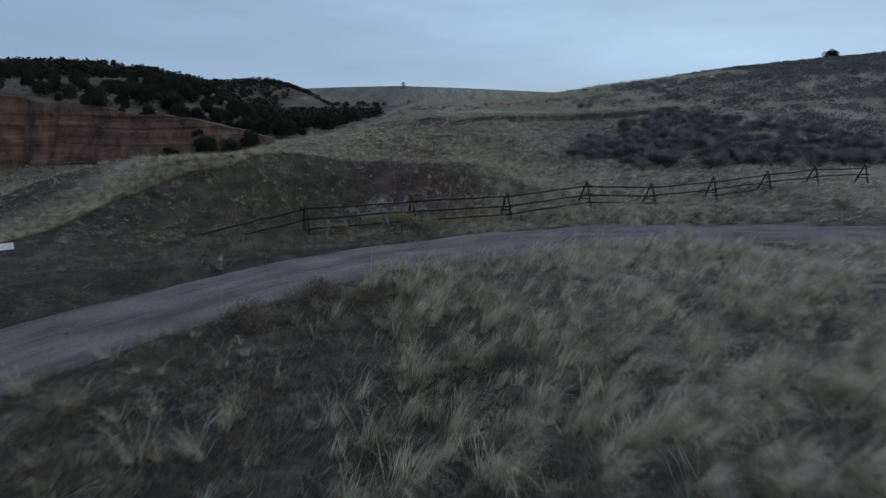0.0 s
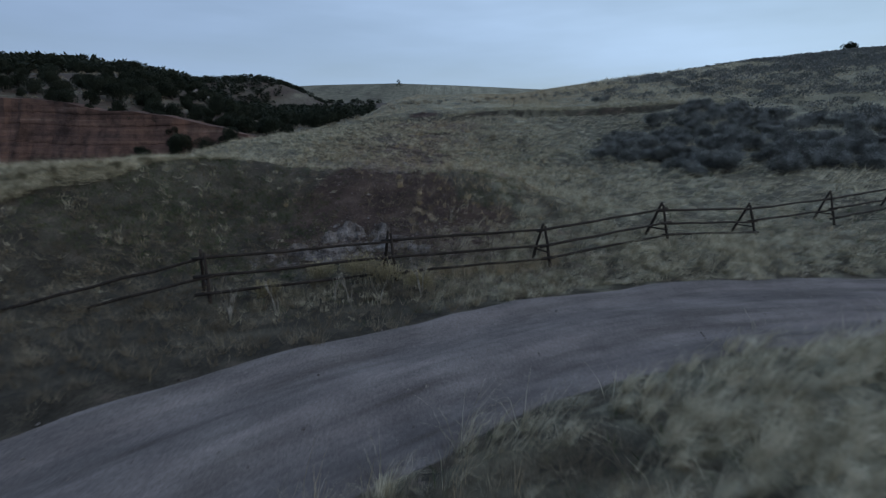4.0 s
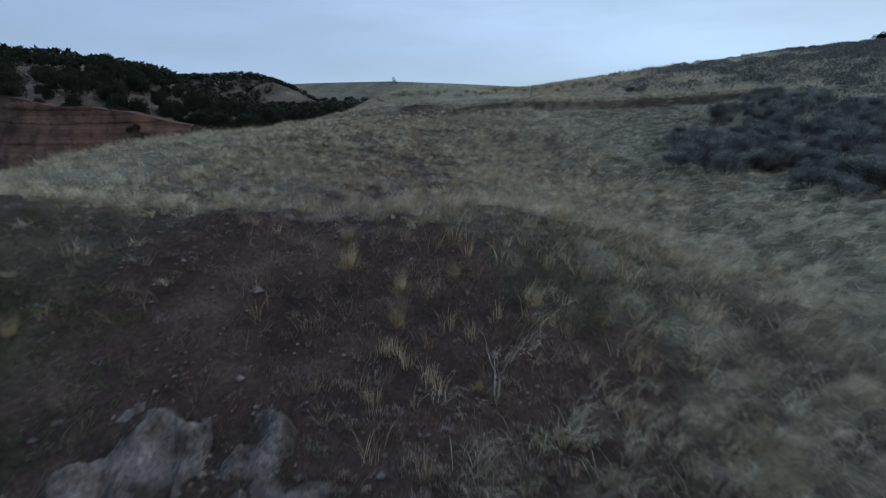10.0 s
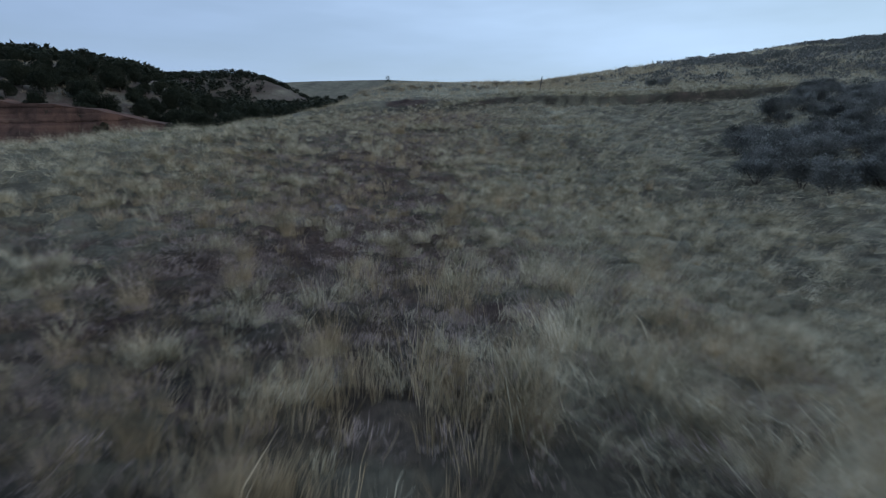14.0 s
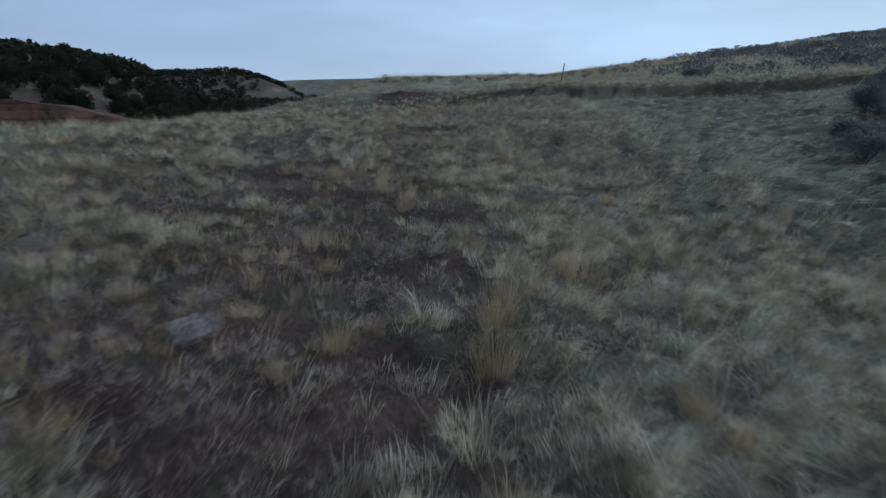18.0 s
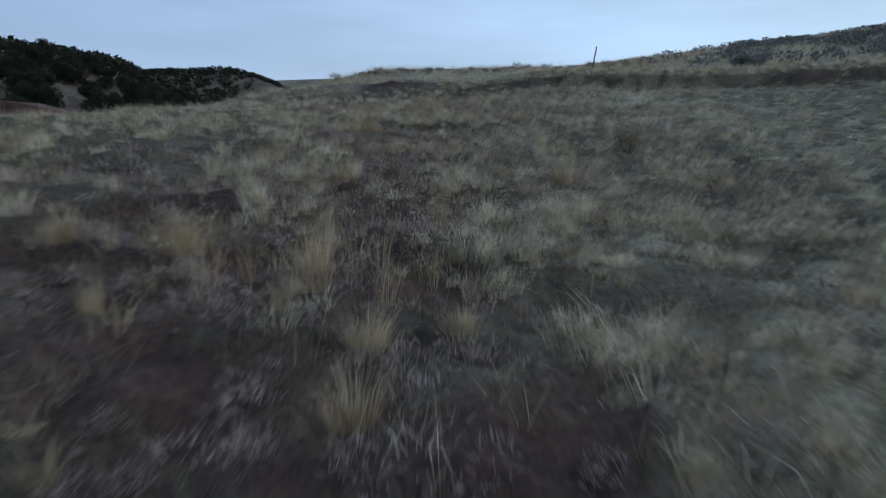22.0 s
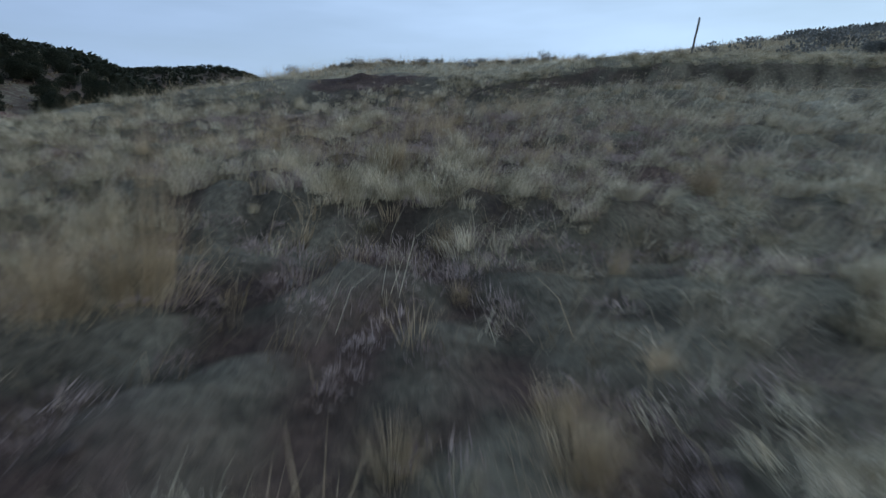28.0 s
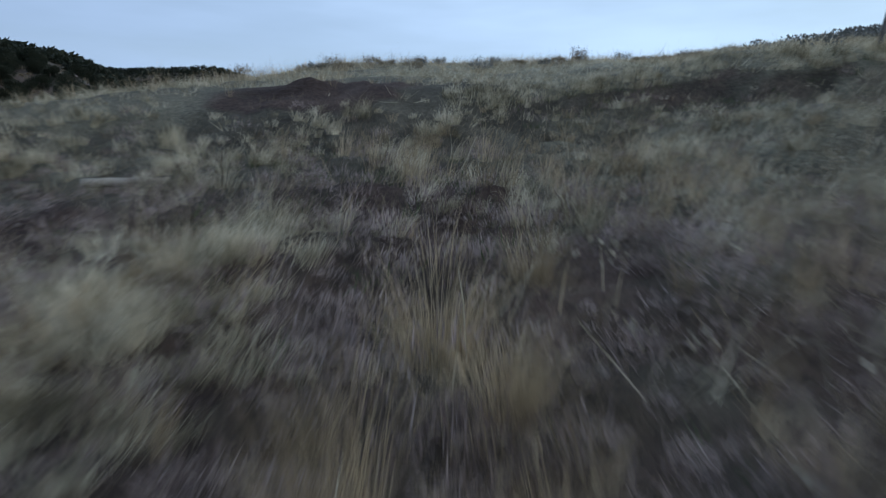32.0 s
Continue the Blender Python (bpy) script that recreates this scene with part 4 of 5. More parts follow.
    y = 75.0 - ledge_line(x, x) + rs.uniform(-0.15, 0.7, 1500)
    out.append(tufts(x, y, 20, 0.12, 0.24 * (1 + 0.7 * rough_noise(x, y, 1.1, 96)), 0.006, 1.0, np.full(1500, -1.5), 0.25))
    return out


stuff("bleached_grass", bleached(), mat_mat, "matted bleached grass laid over by the wind", "grass")


def cushions(x, y, count, radius, tall, width, z=None):
    """Low dome-shaped herbs: a fuzz of short twigs through a dome."""
    n = len(x)
    z = land(x, y) if z is None else z
    rep = lambda a: np.repeat(np.broadcast_to(a, (n,)), count)
    size = rep(np.clip(1 + 0.35 * rs.randn(n), 0.4, 1.9))
    ang, e = rs.uniform(0, 2 * math.pi, n * count), rs.uniform(0, 1, n * count)
    shell = rs.uniform(0.35, 1.0, n * count) ** 0.6
    r = rep(radius) * size * np.sqrt(1 - e * e) * shell
    return spikes(rep(x) + r * np.cos(ang), rep(y) + r * np.sin(ang), rep(z) + rep(tall) * size * e * shell * 0.8, ang + 0.8 * rs.randn(n * count),
                  np.clip(0.95 - 0.6 * e + 0.3 * rs.randn(n * count), 0.05, 1.05), rep(tall) * size * rs.uniform(0.25, 0.5, n * count), rep(width) * rs.uniform(0.6, 1.3, n * count))


def dull():
    out = []
    bank = lambda x, y: off_road(x, y) * np.clip(0.55 + rough_noise(x, y, 1.8, 29) + 0.5 * step(-4, -7, x) + 0.3 * step(30, 32, y), 0.08, 1) * np.where(x < -7, y < brow_line(x), 1)
    x, y = sow(-14, 6, 25.5, 34, 13, bank)
    out.append(tufts(x, y, 18, 0.08, 0.26, 0.0066, 0.55, flow_at(x, y), 0.5))
    x, y = sow(-14, 4, 17, 27, 8, off_road)
    out.append(tufts(x, y, 22, 0.09, 0.4, 0.007, 0.55, flow_at(x, y), 0.5))
    x, y = sow(-26, -8, 2, 27, 5, off_road)
    out.append(tufts(x, y, 12, 0.12, 0.3, 0.0108, 0.65, flow_at(x, y), 0.5))
    x, y = sow(-8, 3, 2, 15, 3.5, lambda x, y: off_road(x, y) * np.clip(bareness(x, y) + 0.15, 0, 1))
    out.append(cushions(x, y, 120, 0.2, 0.18, 0.005))
    x, y = sow(-8, 2, 1.5, 15, 12, off_road)
    out.append(tufts(x, y, 18, 0.14, 0.2, 0.005, 0.75, flow_at(x, y), 0.5, fine=True))
    x, y = sow(-8, 3, 1.5, 16, 11, off_road)
    out.append(tufts(x, y, 22, 0.10, 0.34, 0.0065, 0.65, flow_at(x, y), 0.5))
    x, y = sow(-9, 9, 34, 74.3, 3, off_road)
    out.append(tufts(x, y, 16, 0.10, 0.24, 0.005, 0.65, flow_at(x, y), 0.5))
    x, y = sow(-8, 8, 34, 74.3, 14, lambda x, y: (1 - 0.8 * near_spots(x, y, CLEARINGS, 0.4)) * (0.15 + 0.85 * step(0.05, 0.35, hummock(x, y))))
    out.append(tufts(x, y, 14, 0.16, 0.16, 0.0055, 0.62, flow_at(x, y), 0.5, fine=True))
    x, y = sow(-2.2, 3.4, 27.6, 31.8, 16, lambda x, y: np.clip(0.55 + rough_noise(x, y, 0.8, 45), 0, 1), 0.8)
    out.append(tufts(x, y, 20, 0.1, 0.2, 0.0045, 0.6, flow_at(x, y) - 0.8, 0.5))
    x, y = sow(4, 30, 22.5, 30, 3, off_road)
    out.append(tufts(x, y, 16, 0.10, 0.36, 0.010, 0.65, flow_at(x, y), 0.5))
    return out


stuff("dull_grass", dull(), dull_mat, "old brown grass on the bank and along the road", "grass")


def straw():
    out = []
    x, y = sow(-1.2, 3.2, 28.2, 31.6, 4.5, lambda x, y: np.clip(0.5 + rough_noise(x, y, 0.9, 43), 0, 1), 0.8)
    out.append(tufts(x, y, 30, 0.07, 0.3, 0.0036, 0.4, flow_at(x, y) - 0.8, 0.5))
    clump = lambda x, y: off_road(x, y) * np.clip(1.6 * rough_noise(x, y, 3.2, 41, 2) - 0.15, 0.02, 1)
    for region, per, cnt, ln, wd in (((-8, 6, 32, 74, 5), 11.0, 32, 0.27, 0.0034), ((-12, 14, 76, 96, 4), 3.5, 12, 0.4, 0.005), ((5, 24, 28, 76, 1.2), 1.2, 14, 0.36, 0.006),
                                     ((-5, 6, 2, 17, 3), 2.0, 16, 0.6, 0.007), ((-11, 8, 24, 32, 3), 2.0, 14, 0.4, 0.006), ((-20, -8, 24, 76, 2), 2.2, 14, 0.42, 0.007),
                                     ((-5, 60, 90, 130, 0.6), 1.5, 10, 0.42, 0.010)):
        x, y = sow(*region[:4], per, clump)
        out.append(tufts(x, y, cnt, 0.08, ln, wd, 0.5, flow_at(x, y), 0.65))
    # close stands of upright straw
    for cx, cy, rx, ry, n in ((1.8, 25.0, 1.3, 0.6, 44), (0.4, 25.2, 0.8, 0.5, 20), (3.4, 25.8, 0.3, 0.3, 14), (2.6, 27.6, 0.4, 0.7, 14), (-0.9, 34.0, 1.5, 1.1, 70), (2.7, 37.0, 0.9, 1.2, 40), (2.0, 46.2, 0.7, 0.9, 30), (-0.6, 37.6, 0.8, 0.9, 30), (-1.4, 50.4, 1.0, 0.6, 24), (-0.3, 58.0, 1.2, 1.0, 26), (0.3, 66.8, 0.9, 1.2, 20), (2.6, 69.5, 1.6, 1.4, 40), (-2.2, 67.0, 0.7, 0.9, 20), (0.6, 71.5, 1.4, 1.0, 30)):
        x, y = cx + rx * rs.randn(n) * 0.7, cy + ry * rs.randn(n) * 0.7
        out.append(tufts(x, y, 34, 0.08, 0.4, 0.003, 0.32, flow_at(x, y), 0.6))
    # low yellow grass over the crest, with thin stalks
    x, y = sow(8, 48, 82, 124, 4.5, soft=6)
    out.append(tufts(x, y, 10, 0.25, 0.3, 0.016, 0.75, flow_at(x, y), 0.5))
    x, y = sow(-9, 32, 84, 106, 5, lambda x, y: np.clip(0.55 + 1.2 * rough_noise(x, y, 2.5, 141, 2), 0.05, 1))
    out.append(tufts(x, y, 6, 0.10, 0.5 * (1 + 0.5 * rough_noise(x, y, 1.7, 143)), 0.006, 0.32, flow_at(x, y), 0.6))
    # tall dry weeds on the near verge of the road
    x, y = sow(-2.6, 0.6, 12.5, 15.8, 1.6, off_road, 0.6)
    out.append(tufts(x, y, 4, 0.05, 0.8, 0.005, 0.16, flow_at(x, y), 0.6))
    # single long stems
    x, y = sow(-5, 6, 4, 74, 2.0, off_road)
    out.append(tufts(x, y, 2, 0.05, 0.5, 0.0034, 0.6, flow_at(x, y), 0.5))
    return out


stuff("straw_grass", straw(), straw_mat, "thin stands of upright straw-coloured grass", "grass")


def green():
    out = []
    patch = lambda x, y: off_road(x, y) * np.clip(1.5 * rough_noise(x, y, 5.0, 47, 2) - 0.05, 0.0, 1)
    for region, per, cnt, ln, wd in (((-9, 9, 2, 74, 6), 7.0, 9, 0.17, 0.010), ((-15, -4.5, 25.5, 34, 8), 60.0, 10, 0.18, 0.011), ((-0.4, 3.0, 30.0, 32.2, 20), 80.0, 10, 0.2, 0.008), ((1, 34, 74.2, 74.9, 20), 30.0, 10, 0.12, 0.010), ((9, 26, 22, 74, 2), 2.2, 8, 0.22, 0.018), ((-30, -10, 18, 78, 2), 1.5, 8, 0.24, 0.02)):
        y0 = region[2]
        x, y = sow(*region[:4], per, soft=0.6 if region[4] == 20 else 2.4, keep=patch if per < 12 else lambda x, y: np.clip(0.5 + rough_noise(x, y, 1.5, 49), 0, 1) * np.where(x < -6, y < brow_line(x) - 0.2, 1))
        if y0 > 74:
            y = y - ledge_line(x, y)
        out.append(tufts(x, y, cnt, 0.10, ln, wd, 0.5, flow_at(x, y), 0.7))
    return out


stuff("green_grass", green(), green_mat, "short new green grass between the dry tufts", "grass")


def forbs():
    out = []
    open_soil = lambda x, y: off_road(x, y) * np.clip(0.3 + 1.2 * bareness(x, y) * (y > 32) + 0.6 * rough_noise(x, y, 1.4, 53) + 0.8 * herb_zone(x, y), 0.04, 1) * (1 - 0.8 * near_spots(x, y, CLEARINGS, 0.4))
    for x0, x1, y0, y1, per, keep, cnt, rad, tall in ((-6, 4, 32.2, 74, 15, open_soil, 84, 0.14, 0.15), (-2.6, 5, 64, 70, 14, herb_zone, 70, 0.12, 0.17), (3, 9, 56, 74, 6, open_soil, 50, 0.12, 0.17), (-10, 5, 25.5, 34, 9, off_road, 36, 0.10, 0.08), (-0.8, 4.5, 24.6, 28.8, 9, off_road, 70, 0.14, 0.16),
                                                      (-7, 1, 2, 15, 2.5, off_road, 70, 0.15, 0.13)):
        x, y = sow(x0, x1, y0, y1, per, keep)
        out.append(cushions(x, y, cnt, rad, tall, 0.0072))
    return out


stuff("grey_forbs", forbs(), forb_mat, "low grey cushions of dried herbs on bare soil", "herb")


def seed_heads():
    """Dried flat-topped flower heads on the slope: little tilted plates in clusters, on stems."""
    stems, heads = [], []
    where = lambda x, y: np.clip(0.1 + 1.4 * rough_noise(x, y, 3.0, 57, 2) + 0.5 * step(64, 68, y), 0, 1)
    x, y = sow(1.2, 12, 54, 74, 7, where)
    x2, y2 = sow(-1.4, 1.0, 51.0, 55, 9)
    x, y = np.concatenate([x, x2]), np.concatenate([y, y2])
    n = len(x)
    z, tall = land(x, y), rs.uniform(0.16, 0.34, n)
    stems.append(blades(x, y, z, rs.uniform(0, 6.3, n), np.full(n, 0.12), tall, np.full(n, 0.006)))
    k = 8
    hx, hy = np.repeat(x, k) + 0.045 * rs.randn(n * k), np.repeat(y, k) + 0.045 * rs.randn(n * k)
    hz = np.repeat(z + tall, k) - 0.02 + 0.02 * rs.randn(n * k)
    r = rs.uniform(0.007, 0.014, n * k)
    ang = rs.uniform(0, 6.3, n * k)
    v = np.empty((n * k, 5, 3))
    for c in range(4):
        a = ang + c * math.pi / 2
        v[:, c] = np.stack([hx + r * np.cos(a), hy + r * np.sin(a), hz + 0.01 * rs.randn(n * k)], 1)
    v[:, 4] = np.stack([hx, hy, hz - 0.02], 1)
    i = np.arange(n * k)[:, None] * 5
    f = np.concatenate([i + np.array(t) for t in ([0, 1, 2], [0, 2, 3], [0, 4, 1], [1, 4, 2], [2, 4, 3], [3, 4, 0])], 1).reshape(-1, 3)
    heads.append((v.reshape(-1, 3), f))
    return stems, heads


head_stems, head_tops = seed_heads()
stuff("herb_stems", head_stems, straw_mat, "thin dry stems of dead flowers", "herb")
stuff("seed_heads", head_tops, head_mat, "pale dried flower heads on the slope", "herb")


# ---- single tussocks that stand out ----
def tussock_meshes(tall, lean):
    z0 = np.zeros(1)
    upright = joined([tufts(z0, z0, 330, 0.13, tall, 0.0022, lean, z0 - 0.7, 0.75, z0), tufts(z0 + 0.05, z0, 110, 0.07, tall * 1.15, 0.0017, lean * 0.5, z0 - 0.7, 0.6, z0)])
    fallen = tufts(z0, z0, 170, 0.19, tall * 0.7, 0.0026, 0.95, z0 - 0.7, 0.7, z0)
    return [mesh_from(n, *p, straw_mat, False) for n, p in (("crown", upright), ("skirt", fallen))]


tussock_kinds = [tussock_meshes(t, l) for t, l in ((0.44, 0.4), (0.40, 0.52), (0.48, 0.36), (0.36, 0.6), (0.42, 0.5))]
TUSSOCKS = [(-1.7, 31.8, 0.58), (0.2, 29.2, 0.55), (-0.8, 30.2, 0.61), (2, 30.3, 0.56), (-5.9, 30.1, 0.54), (1.1, 30.5, 0.62), (-0.8, 33.1, 1.1), (-1.6, 31.2, 0.71), (0, 31, 0.7), (-2.8, 38.7, 0.77), (0.4, 43.1, 1.1), (2.5, 35.8, 1.2), (-0.8, 30.8, 0.56), (-3.2, 33.6, 0.73), (0.4, 33.7, 0.76), (-2.5, 37.6, 0.98), (-1, 35.3, 1.1), (3.9, 40.3, 1.2), (0, 34.4, 0.94), (-3.3, 36.7, 0.76), (2, 42.7, 0.79), (-1.3, 50.1, 0.89)]
TUSSOCKS += [(0.5, 43.9, 1.25), (-2, 43.8, 0.96), (-2.8, 40.9, 0.96), (-1, 43.3, 0.73), (2.1, 42.3, 0.88), (8, 50.6, 0.9), (0.3, 41.3, 0.85), (-5.9, 49.4, 0.75), (-0.6, 48.6, 0.84), (-1.5, 45.4, 0.73), (1.8, 46.1, 0.98), (-2.3, 50.6, 1.2), (-1.2, 50.6, 0.86), (-0.6, 49.3, 0.79), (-3.2, 50.5, 1.1), (-0.1, 52.3, 0.87), (-1.5, 54.3, 0.96), (2.3, 55.9, 0.95), (-2.1, 60.8, 1.35), (-0.1, 53.1, 0.82), (-2, 54.3, 0.88), (0.2, 55.9, 0.83)]
TUSSOCKS += [(-2.9, 56, 0.75), (-1.5, 55.8, 0.79), (1.3, 56.4, 0.94), (-1.7, 61, 1.35), (0.1, 62.6, 0.71), (2.7, 63.2, 0.89), (0.5, 59.8, 0.78), (-2.2, 65.8, 0.86), (-0.2, 66.9, 0.84), (-2.9, 64.5, 0.8), (-0.5, 64.5, 1.2), (1.3, 64.5, 0.76), (2.6, 65.8, 0.82), (-2.7, 68.2, 0.76), (0.3, 67.5, 1.1), (-1.3, 68.6, 0.78), (0.1, 67.9, 1.15), (-1.4, 69.5, 0.92), (-3.2, 69.6, 0.8), (-0.1, 73, 0.87), (2.3, 71.6, 0.97), (0.6, 68.5, 0.73)]
for _ in range(110):
    TUSSOCKS.append((rs.uniform(-9, 7), rs.uniform(32, 73), rs.uniform(0.4, 0.75)))
for k, (x, y, s) in enumerate(TUSSOCKS):
    ob = new("grass_tussock")
    for me in tussock_kinds[k % 5]:
        new(me.name, me).parent = ob
    ob.empty_display_size = 0.1
    ob.matrix_world = pose(x, y, height(x, y) - 0.03, 0, 0, rs.uniform(-50, 50)) @ Matrix.Scale(s, 4)
    tagged(ob, "upright straw-coloured bunchgrass tussock on the slope", "grass tussock", "tussocks on the slope")


# ---- shrubs ----
def shrub(name, m, label, category, group, rng, tall, spread_r, leaf_mat, stems=7, leaves=220, leaf=0.05, stem_mat=None):
    """A low woody shrub: forked stems and a broken crown of leaf sprays at their ends."""
    root = thing(name, m, label, category, group)
    tips = []
    for k in range(stems):
        bm = bmesh.new()
        a = 2 * math.pi * (k + rng.uniform(-0.3, 0.3)) / stems
        r = spread_r * rng.uniform(0.35, 0.8)
        tip = Vector((r * math.cos(a), r * math.sin(a), tall * rng.uniform(0.55, 0.85)))
        mid = tip * 0.5 + Vector((0, 0, -0.05 * tall))
        pole(bm, (0.03 * math.cos(a), 0.03 * math.sin(a), -0.08), mid, 0.022 * tall, 0.014 * tall, rng, 5, 2, 0.01)
        pole(bm, mid, tip, 0.014 * tall, 0.006 * tall, rng, 4, 2, 0.015)
        part("stem", bm, stem_mat or bark_mat, root)
        tips += [tip, tip * 0.8 + Vector((rng.uniform(-0.12, 0.12), rng.uniform(-0.12, 0.12), rng.uniform(0, 0.12))) * tall]
    loc = np.array([tips[i % len(tips)] for i in range(leaves)])
    loc = loc + np.array([[rng.gauss(0, 0.18), rng.gauss(0, 0.18), rng.gauss(-0.04, 0.17)] for _ in range(leaves)]) * tall
    loc[:, 2] = np.maximum(loc[:, 2], 0.05)
    away = np.arctan2(loc[:, 1], loc[:, 0]) + 0.5 * rs.randn(leaves)
    v, f = spikes(loc[:, 0], loc[:, 1], loc[:, 2], away, rs.uniform(0.2, 0.9, leaves), rs.uniform(1.2, 2.6, leaves) * leaf, np.full(leaves, leaf * 0.7))
    crown = new("foliage", mesh_from("foliage", v, f, leaf_mat, False))
    crown.parent = root
    return root


def copies(models, places, rng):
    for k, (x, y, s) in enumerate(places):
        copy = copy_thing(models[k % len(models)], pose(x, y, height(x, y), 0, 0, rng.uniform(0, 360)))
        copy.scale = (s, s, s * rng.uniform(0.85, 1.1))


sage_rng = random.Random(3)


def sage_keep(x, y):
    """A thicket from the swale up the eastern slope, a band above the ledge, then the whole hill to the skyline."""
    edge = np.where(y < 58, 11.0 + 0.36 * (y - 47), 15.0 + 0.85 * (y - 58)) + 1.3 * rough_noise(x, y, 5, 63)
    body = step(-0.6, 1.2, x - edge) * step(43.4, 45.2, y - 0.8 * np.maximum(0, 16 - x)) * step(75, 73, y - np.maximum(0, x - 33))
    body = body * np.clip(0.95 + 0.7 * rough_noise(x, y, 5, 66) - 0.3 * step(60, 70, y), 0, 1)
    band = step(81, 83.5, y) * step(98, 92, y) * step(16, 21, x) * np.clip(0.4 + 1.5 * rough_noise(x, y, 6, 65, 2), 0, 1)
    hill = step(77, 80, y) * step(31, 42, x + 0.1 * (y - 80)) * np.clip(0.5 + 1.3 * rough_noise(x, y, 9, 67, 3) + 0.025 * (x - 42), 0.04, 1)
    return np.clip(np.maximum.reduce([body, band, hill]), 0, 1)


sx, sy = sow(9, 130, 41, 175, 0.5, sage_keep)
seen = sy < np.where(sx < 70, 121, 185)
sx, sy = sx[seen], sy[seen]
order = np.argsort(np.hypot(sx, sy - 44))
sx, sy = sx[order], sy[order]
SAGE = "grey-green sagebrush with dark woody stems on the dry slope"
sage_models = [shrub("sagebrush", pose(sx[k], sy[k], height(sx[k], sy[k])), SAGE, "shrub", "sagebrush on the slope", sage_rng, 0.85 + 0.1 * (k % 3), 0.75 + 0.1 * (k % 2), sage_mat, 6, 3600, 0.045) for k in range(5)]
near_sage = [(sx[k], sy[k], sage_rng.uniform(0.75, 1.25) * (0.8 if sy[k] > 76 else 1.0)) for k in range(5, min(290, len(sx)))]
copies(sage_models, near_sage, sage_rng)


thicket_mat = blade_material("sagebrush_thicket_leaf", [(0.25, (0.11, 0.112, 0.104)), (0.5, (0.155, 0.156, 0.146)), (0.75, (0.22, 0.22, 0.205))], 0.35, 0.85, 0.15, 1.2)


def far_sage():
    x, y = sx[290:], sy[290:]
    n, k = len(x), 75
    z = land(x, y)
    rep = lambda a: np.repeat(a, k)
    size = rep(rs.uniform(0.7, 1.4, n))
    a, e = rs.uniform(0, 2 * math.pi, n * k), rs.uniform(0, 1, n * k)
    r = size * 0.85 * np.sqrt(1 - (e * 0.95) ** 2) * rs.uniform(0.5, 1.15, n * k)
    return [spikes(rep(x) + r * np.cos(a), rep(y) + r * np.sin(a), rep(z) + size * 0.6 * e, a + 0.6 * rs.randn(n * k), rs.uniform(0.2, 0.8, n * k), size * 0.19, size * 0.14)]


stuff("sagebrush_thicket", far_sage(), thicket_mat, "grey-green sagebrush scattered over the upper slope", "shrub")

# rabbitbrush and bleached twigs by the fence, small bushes on the crest
brush_rng = random.Random(17)
brush_mat = blade_material("rabbitbrush_leaf", [(0.25, (0.16, 0.132, 0.08)), (0.5, (0.32, 0.265, 0.158)), (0.75, (0.48, 0.405, 0.255))])
for x, y, t in ((-2.3, 24.3, 0.75), (-3.4, 24.6, 0.6), (-1.5, 23.9, 0.7), (-0.6, 23.6, 0.5), (-4.6, 23.4, 0.45)):
    shrub("rabbitbrush", pose(x, y, height(x, y)), "yellowish dry rabbitbrush beside the rail fence", "shrub", "brush by the fence", brush_rng, t, 0.55 * t / 0.7, brush_mat, 9, 1500, 0.034)
for x, y, t in ((-2.63, 10.5, 0.55), (-1.7, 10.4, 0.45), (-3.6, 9.3, 0.5), (4.99, 59.9, 0.7), (20.5, 27.0, 0.8)):
    shrub("dead_brush", pose(x, y, height(x, y)), "dark brittle brush with bare twigs in the grass", "shrub", "dead brush", brush_rng, t, 0.5, dull_mat, 9, 1500, 0.032)
crest_rng = random.Random(29)
for k in range(34):
    x = -7 + 27 * (k + crest_rng.uniform(-0.45, 0.45)) / 33
    y, t = 87.5 + 0.45 * max(0, x) + crest_rng.uniform(-2, 6), crest_rng.choice((0.28, 0.35, 0.42, 0.5, 0.62))
    shrub("crest_bush", pose(x, y, height(x, y)), "small dark bush standing on the crest", "shrub", "bushes on the crest", brush_rng, t, 0.42 * crest_rng.uniform(0.8, 1.5), crest_rng.choice((sage_mat, dull_mat)), 8, 500, 0.04)


def twig_shrub(x, y, tall, rng):
    root = thing("bare_twigs", pose(x, y, height(x, y)), "bleached leafless twigs forking from the ground", "dead shrub", "bleached twigs by the road")
    for _ in range(rng.randint(2, 4)):
        bm = bmesh.new()
        a, r = rng.uniform(0, 6.3), rng.uniform(0.1, 0.35) * tall
        p = Vector((r * 0.4 * math.cos(a), r * 0.4 * math.sin(a), tall * 0.5))
        pole(bm, (0, 0, -0.05), p, 0.011, 0.009, rng, 5, 2, 0.02)
        for _ in range(3):
            b = a + rng.uniform(-1.2, 1.2)
            q = p + Vector((math.cos(b) * 0.2 * tall, math.sin(b) * 0.2 * tall, tall * rng.uniform(0.25, 0.55)))
            pole(bm, p, q, 0.008, 0.003, rng, 4, 2, 0.02)
        part("twig", bm, twig_mat, root)


twig_rng = random.Random(23)
for x, y, t in ((-2.2, 22.4, 0.9), (-1.5, 22.3, 0.8), (-0.5, 23.1, 1.0), (-3.9, 22.0, 0.9), (-2.7, 22.9, 0.7), (3.2, 27.0, 0.8), (0.4, 29.0, 0.7), (0.9, 25.4, 0.6), (-4.8, 21.4, 0.8)):
    twig_shrub(x, y, t, twig_rng)


